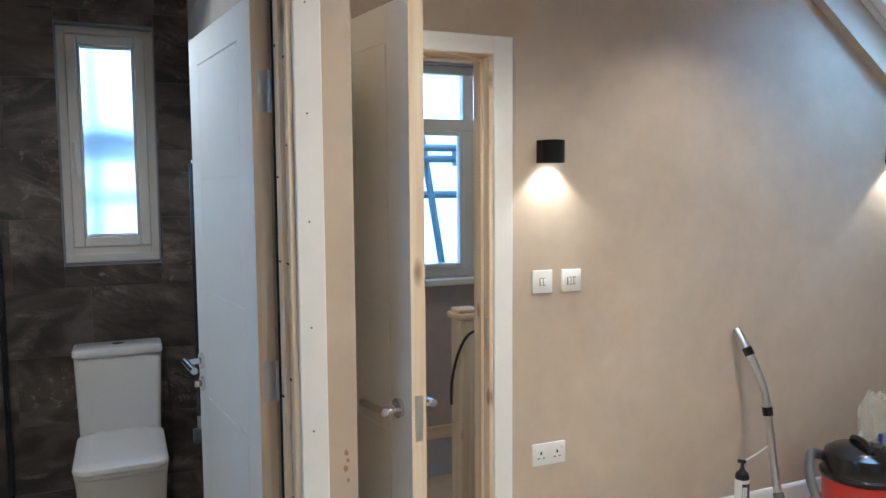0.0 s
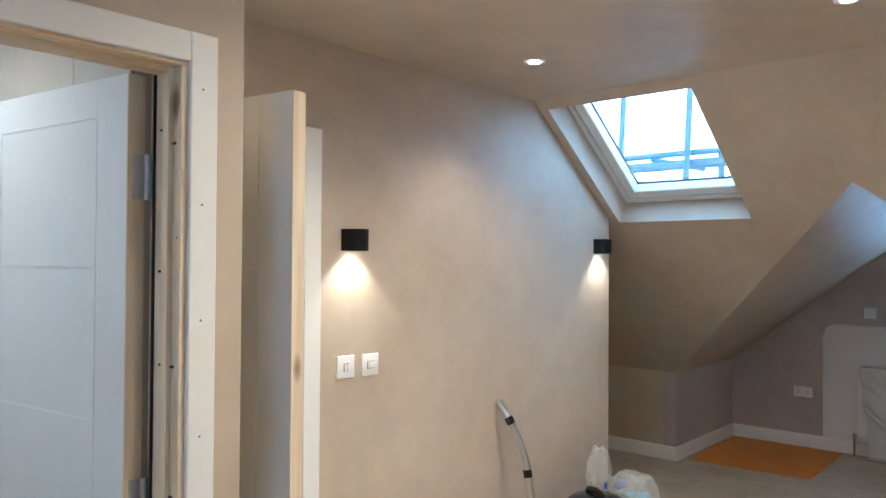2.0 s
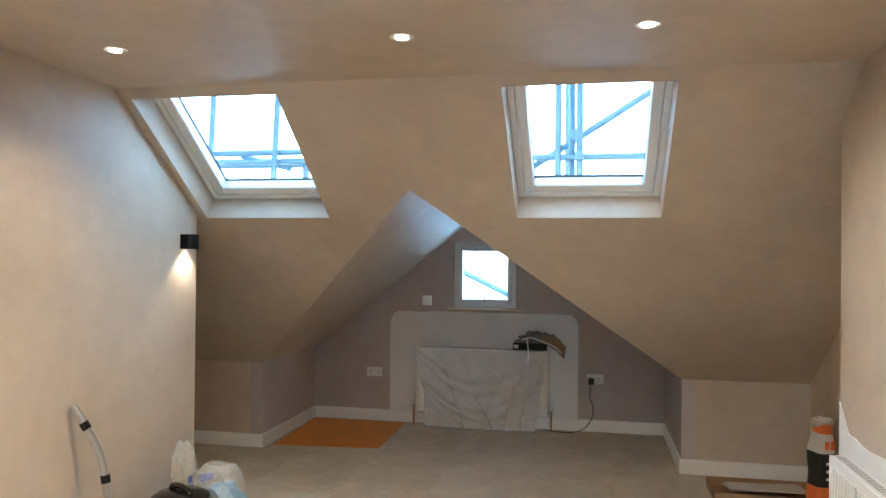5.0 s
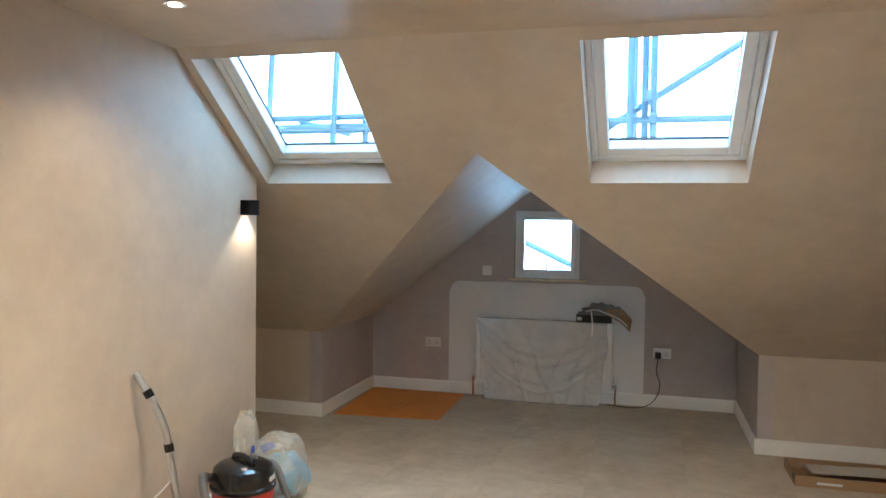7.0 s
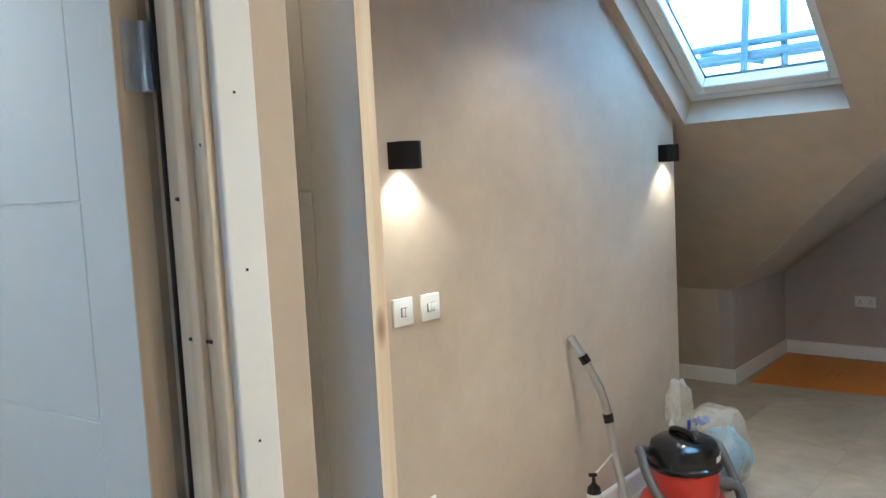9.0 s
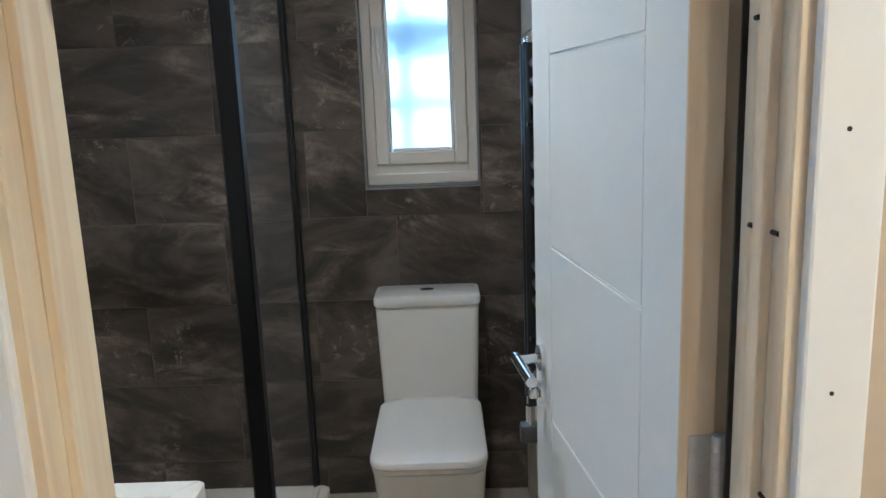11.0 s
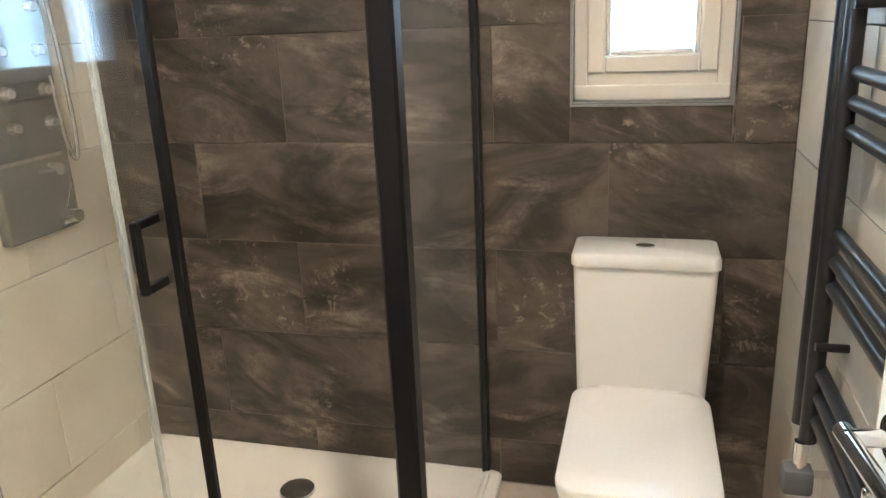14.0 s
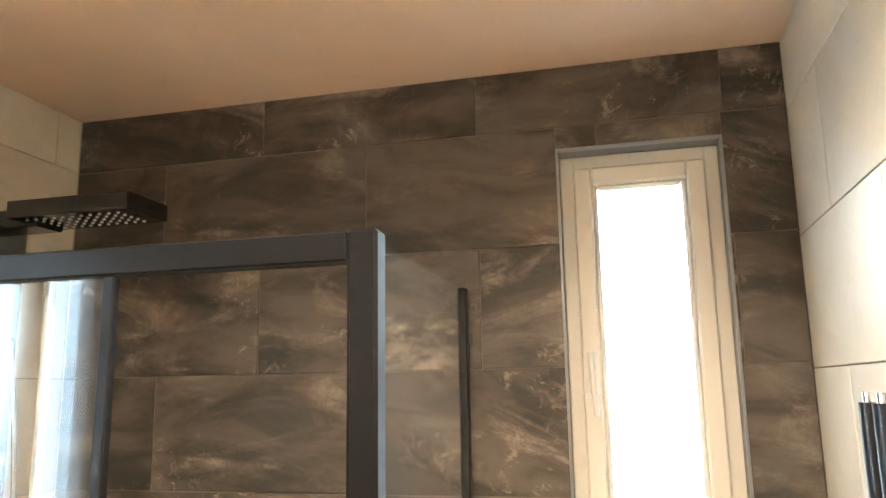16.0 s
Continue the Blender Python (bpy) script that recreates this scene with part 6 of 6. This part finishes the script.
add_box(noz, -0.09, -0.06, 0.02, 0.04, 0.02, 0.062, 0.012)
part("floor_head", noz, M_GREY_PLASTIC, wand, "grey floor nozzle", True)

# foam can
can = thing("foam_can", pose(2.585, 2.53, 0.0, 0, 0, -48) @ Matrix.Diagonal((1.0, 1.0, 1.08, 1)), "black and white expanding foam can with a straw", "foam can")
cb = empty_bm()
add_lathe(cb, [(0.026, 0.0), (0.0285, 0.004), (0.0285, 0.245), (0.025, 0.258), (0.014, 0.268), (0.012, 0.272)], seg=28)
cbody = part("can", cb, M_BLACK_PLASTIC, can, "black printed can", True)
lab = part("label", band(0.0286, -200, 20, 0.085, 0.236, 0.0008, 20), M_LABEL, cbody, "white label", True)
part("bar", band(0.0286, -200, -135, 0.02, 0.0845, 0.0008), M_LABEL, cbody, "white printed edge", True)
part("bar", band(0.0295, -85, 20, 0.150, 0.222, 0.0006), M_INK, lab, "black printed panel")
part("bar", band(0.0302, -80, 0, 0.136, 0.158, 0.0006), M_YELLOW, lab, "yellow printed bar")
for a0, a1 in ((-82, -68), (-66, -58), (-56, -44)):
    part("bar", band(0.0302, a0, a1, 0.168, 0.210, 0.0006), M_LABEL, lab, "white printed stroke")
part("bar", band(0.0295, -100, -10, 0.112, 0.121, 0.0006), M_INK, lab, "black printed bar")
part("bar", band(0.0295, -70, -10, 0.096, 0.104, 0.0006), M_INK, lab, "black printed bar")
for z in (0.045, 0.055, 0.065):
    part("bar", band(0.0286, -95, -30, z, z + 0.003, 0.0008), M_LABEL, cbody, "fine white print")
part("nozzle", cyl((0, 0, 0.272), (0, 0, 0.302), 0.009, 0.006, 14), M_BLACK_PLASTIC, can, "black valve", True)
part("trigger", box(-0.020, -0.008, 0.298, 0.014, 0.008, 0.310, 0.003), M_BLACK_PLASTIC, can)
part("straw", tube([(0.006, 0.006, 0.304), (0.050, 0.036, 0.328), (0.100, 0.068, 0.362)], 0.0035, 8), M_LABEL, can, "white straw", True)

# small canister by the landing door
bot = thing("filter_bottle", pose(1.735, 2.595, 0.0), "clear canister with a white screw cap", "bottle")
bb = empty_bm()
add_lathe(bb, [(0.031, 0.0), (0.034, 0.004), (0.034, 0.13), (0.032, 0.136)], seg=28)
part("body", bb, material("smoky_canister", (0.30, 0.26, 0.22), 0.2), bot, "", True)
cp = empty_bm()
add_lathe(cp, [(0.036, 0.1365), (0.037, 0.14), (0.037, 0.162), (0.031, 0.172), (0.018, 0.176)], seg=28)
part("cap", cp, M_SWITCH, bot, "white screw cap", True)
part("spout", box(0.01, -0.010, 0.168, 0.052, 0.010, 0.186, 0.005), M_SWITCH, bot, "", True)

# clear bag of rubbish
bag = thing("rubble_bag", pose(3.46, 2.40, 0.0) @ Matrix.Diagonal((1.0, 1.0, 1.16, 1)), "clear plastic rubble bag with a blue wrapper inside", "plastic bag")
crumple("bag", 0.20, 0.16, 2.2, bag, M_BAG, (1.0, 0.85, 0.95), (0.03, 0.0, 0.161), 5, 0.13, 1.7, "crumpled clear plastic")
crumple("neck", 0.085, 0.2, 6.4, bag, M_BAG, (0.85, 0.7, 1.35), (-0.14, 0.09, 0.36), 5, 0.30, 2.0, "twisted clear plastic neck")
crumple("wrapper", 0.130, 0.10, 4.6, bag, M_SKYBLUE, (1.0, 0.9, 0.8), (0.06, -0.04, 0.14), 3, 0.3, 2.0, "pale blue wrapper")
crumple("offcuts", 0.075, 0.06, 5.3, bag, M_CARD, (1.2, 0.9, 0.7), (-0.03, 0.03, 0.07), 3, 0.3, 2.0, "pale offcuts")
part("strip", box(-0.185, 0.02, 0.19, -0.165, 0.035, 0.33, 0.004), M_BLUE, bag, "dark blue plastic strip")
crumple("fold", 0.05, 0.05, 9.1, bag, M_BLUE, (1.2, 0.6, 0.35), (0.03, 0.05, 0.275), 3, 0.4, 2.0, "dark blue fold")

# ---- landing ----
newel = thing("newel_post", pose(1.56, 3.09, 0.0), "raw pine newel post with a moulded cap", "newel post")
part("shaft", box(-0.046, -0.046, 0.0, 0.046, 0.046, 0.925, 0.006), M_PINE, newel)
capb = empty_bm()
add_box(capb, -0.060, -0.060, 0.9255, 0.060, 0.060, 0.955, 0.010, 3)
add_box(capb, -0.048, -0.048, 0.950, 0.048, 0.048, 0.972, 0.008, 3)
part("cap", capb, M_PINE_X, newel, "moulded pine cap", True)
rail_ = thing("handrail", pose(1.61, 3.09, 0.80), "raw pine handrail meeting the newel", "handrail")
part("rail", box(0.0, -0.03, -0.005, 1.9, 0.03, 0.04, 0.012, 3), M_PINE_X, rail_)
part("string", box(0.0, -0.02, -0.795, 1.9, 0.02, -0.58, 0.004), M_PINE_X, rail_, "pine base rail")
for k in range(12):
    part("spindle", box(0.10 + k * 0.15, -0.018, -0.58, 0.136 + k * 0.15, 0.018, -0.005, 0.003, 1), M_PINE, rail_)
cable = thing("cable", pose(1.50, 3.02, 0.60), "black cable looped over the handrail", "cable")
part("flex", tube(smooth_path([(0.14, 0.05, 0.262), (0.07, 0.015, 0.275), (0.02, 0.0, 0.24), (-0.015, 0.0, 0.16), (-0.035, 0.0, 0.06), (-0.036, 0.0, -0.02)]), 0.006, 8), M_RUBBER, cable, "", True)
structure("trim_landing", box(LW[0] - 0.3, Y0 - 0.02, 0.13, LW[1] + 0.3, Y0 - 0.001, 0.20, 0.004), M_PINE_X, "pine string capping along the stairwell wall", "trim")


# ---- tiles and boards ----
piece_cache = {}


def piece(name, material_, size, parent, at, edge=0.0012):
    """One shared bevelled slab per size and material."""
    key = (name, material_.name, tuple(round(s, 3) for s in size))
    if key not in piece_cache:
        piece_cache[key] = finish(box(0, 0, 0, *size, edge, 1), name, material_)
    ob = new(name, piece_cache[key])
    ob.parent = parent
    ob.location = at
    return ob


def split(u0, u1, v0, v1, hole):
    """A rectangle less a hole."""
    if hole is None or u1 <= hole[0] or u0 >= hole[1] or v1 <= hole[2] or v0 >= hole[3]:
        return [(u0, u1, v0, v1)]
    out = []
    if u0 < hole[0]:
        out.append((u0, hole[0], v0, v1))
    if u1 > hole[1]:
        out.append((hole[1], u1, v0, v1))
    a, b = max(u0, hole[0]), min(u1, hole[1])
    if v0 < hole[2]:
        out.append((a, b, v0, hole[2]))
    if v1 > hole[3]:
        out.append((a, b, hole[3], v1))
    return out


def courses(u_min, u_max, v_min, v_max, v_at, pitch_v, u_at, pitch_u, hole=None):
    """Half-bond rectangles over an area: v_at is a bed joint, u_at the cross joint of the course above it."""
    first = math.floor((v_min - v_at) / pitch_v)
    for k in range(first, first + int((v_max - v_min) / pitch_v) + 3):
        v0, v1 = v_at + k * pitch_v, v_at + (k + 1) * pitch_v
        v0, v1 = max(v0, v_min), min(v1, v_max)
        if v1 - v0 < 0.01:
            continue
        start = u_at + (pitch_u / 2 if k % 2 else 0)
        i = math.floor((u_min - start) / pitch_u)
        while start + i * pitch_u < u_max:
            u0, u1 = max(start + i * pitch_u, u_min), min(start + (i + 1) * pitch_u, u_max)
            i += 1
            if u1 - u0 > 0.008:
                yield from split(u0, u1, v0, v1, hole)


J = 0.0013
for u0, u1, v0, v1 in courses(BATH_L, BATH_R, 0.0, BATH_CEIL, 0.452, 0.3025, -0.830, 0.611, BW):
    piece("tile", M_DARK_TILE, (u1 - u0 - 2 * J, 0.0075, v1 - v0 - 2 * J), wall_rear, (u0 + J, BATH_BACK, v0 + J))
for u0, u1, v0, v1 in courses(BATH_IN, BATH_BACK, 0.0, BATH_CEIL, 0.448, 0.3035, 3.77, 0.602):
    for a0, a1, b0, b1 in split(u0, u1, v0, v1, LWIN):
        piece("tile", M_BEIGE_TILE, (0.0075, a1 - a0 - 2 * J, b1 - b0 - 2 * J), wall_bath_left, (BATH_L - 0.0075, a0 + J, b0 + J))
for u0, u1, v0, v1 in courses(BATH_IN, BATH_BACK, 0.0, BATH_CEIL, 0.437, 0.3025, 3.88, 0.602):
    piece("tile", M_BEIGE_TILE, (0.0032, u1 - u0 - 2 * J, v1 - v0 - 2 * J), wall_bath_side, (BATH_R - 0.0005, u0 + J, v0 + J))
for u0, u1, v0, v1 in courses(BATH_IN - 0.085, BATH_BACK, BATH_L, BATH_R, 0.045, 0.3015, 3.172, 0.6015):
    piece("tile", M_FLOOR_TILE, (v1 - v0 - 2 * J, u1 - u0 - 2 * J, 0.0045), floor_bath, (v0 + J, u0 + J, -0.0048))
for u0, u1, v0, v1 in courses(BACK_X, GABLE_X, NOOK_R, NOOK_L, -0.4, 0.60, 1.9, 2.4):
    if v0 >= 1.9 and u0 < 0.6:
        u0 = max(u0, SIDE_X)
        if u1 <= u0 + 0.02:
            continue
    piece("board", M_FLOOR, (u1 - u0 - 0.0005, v1 - v0 - 0.0005, 0.0178), floor, (u0 + 0.00025, v0 + 0.00025, -0.0178), 0.0003)
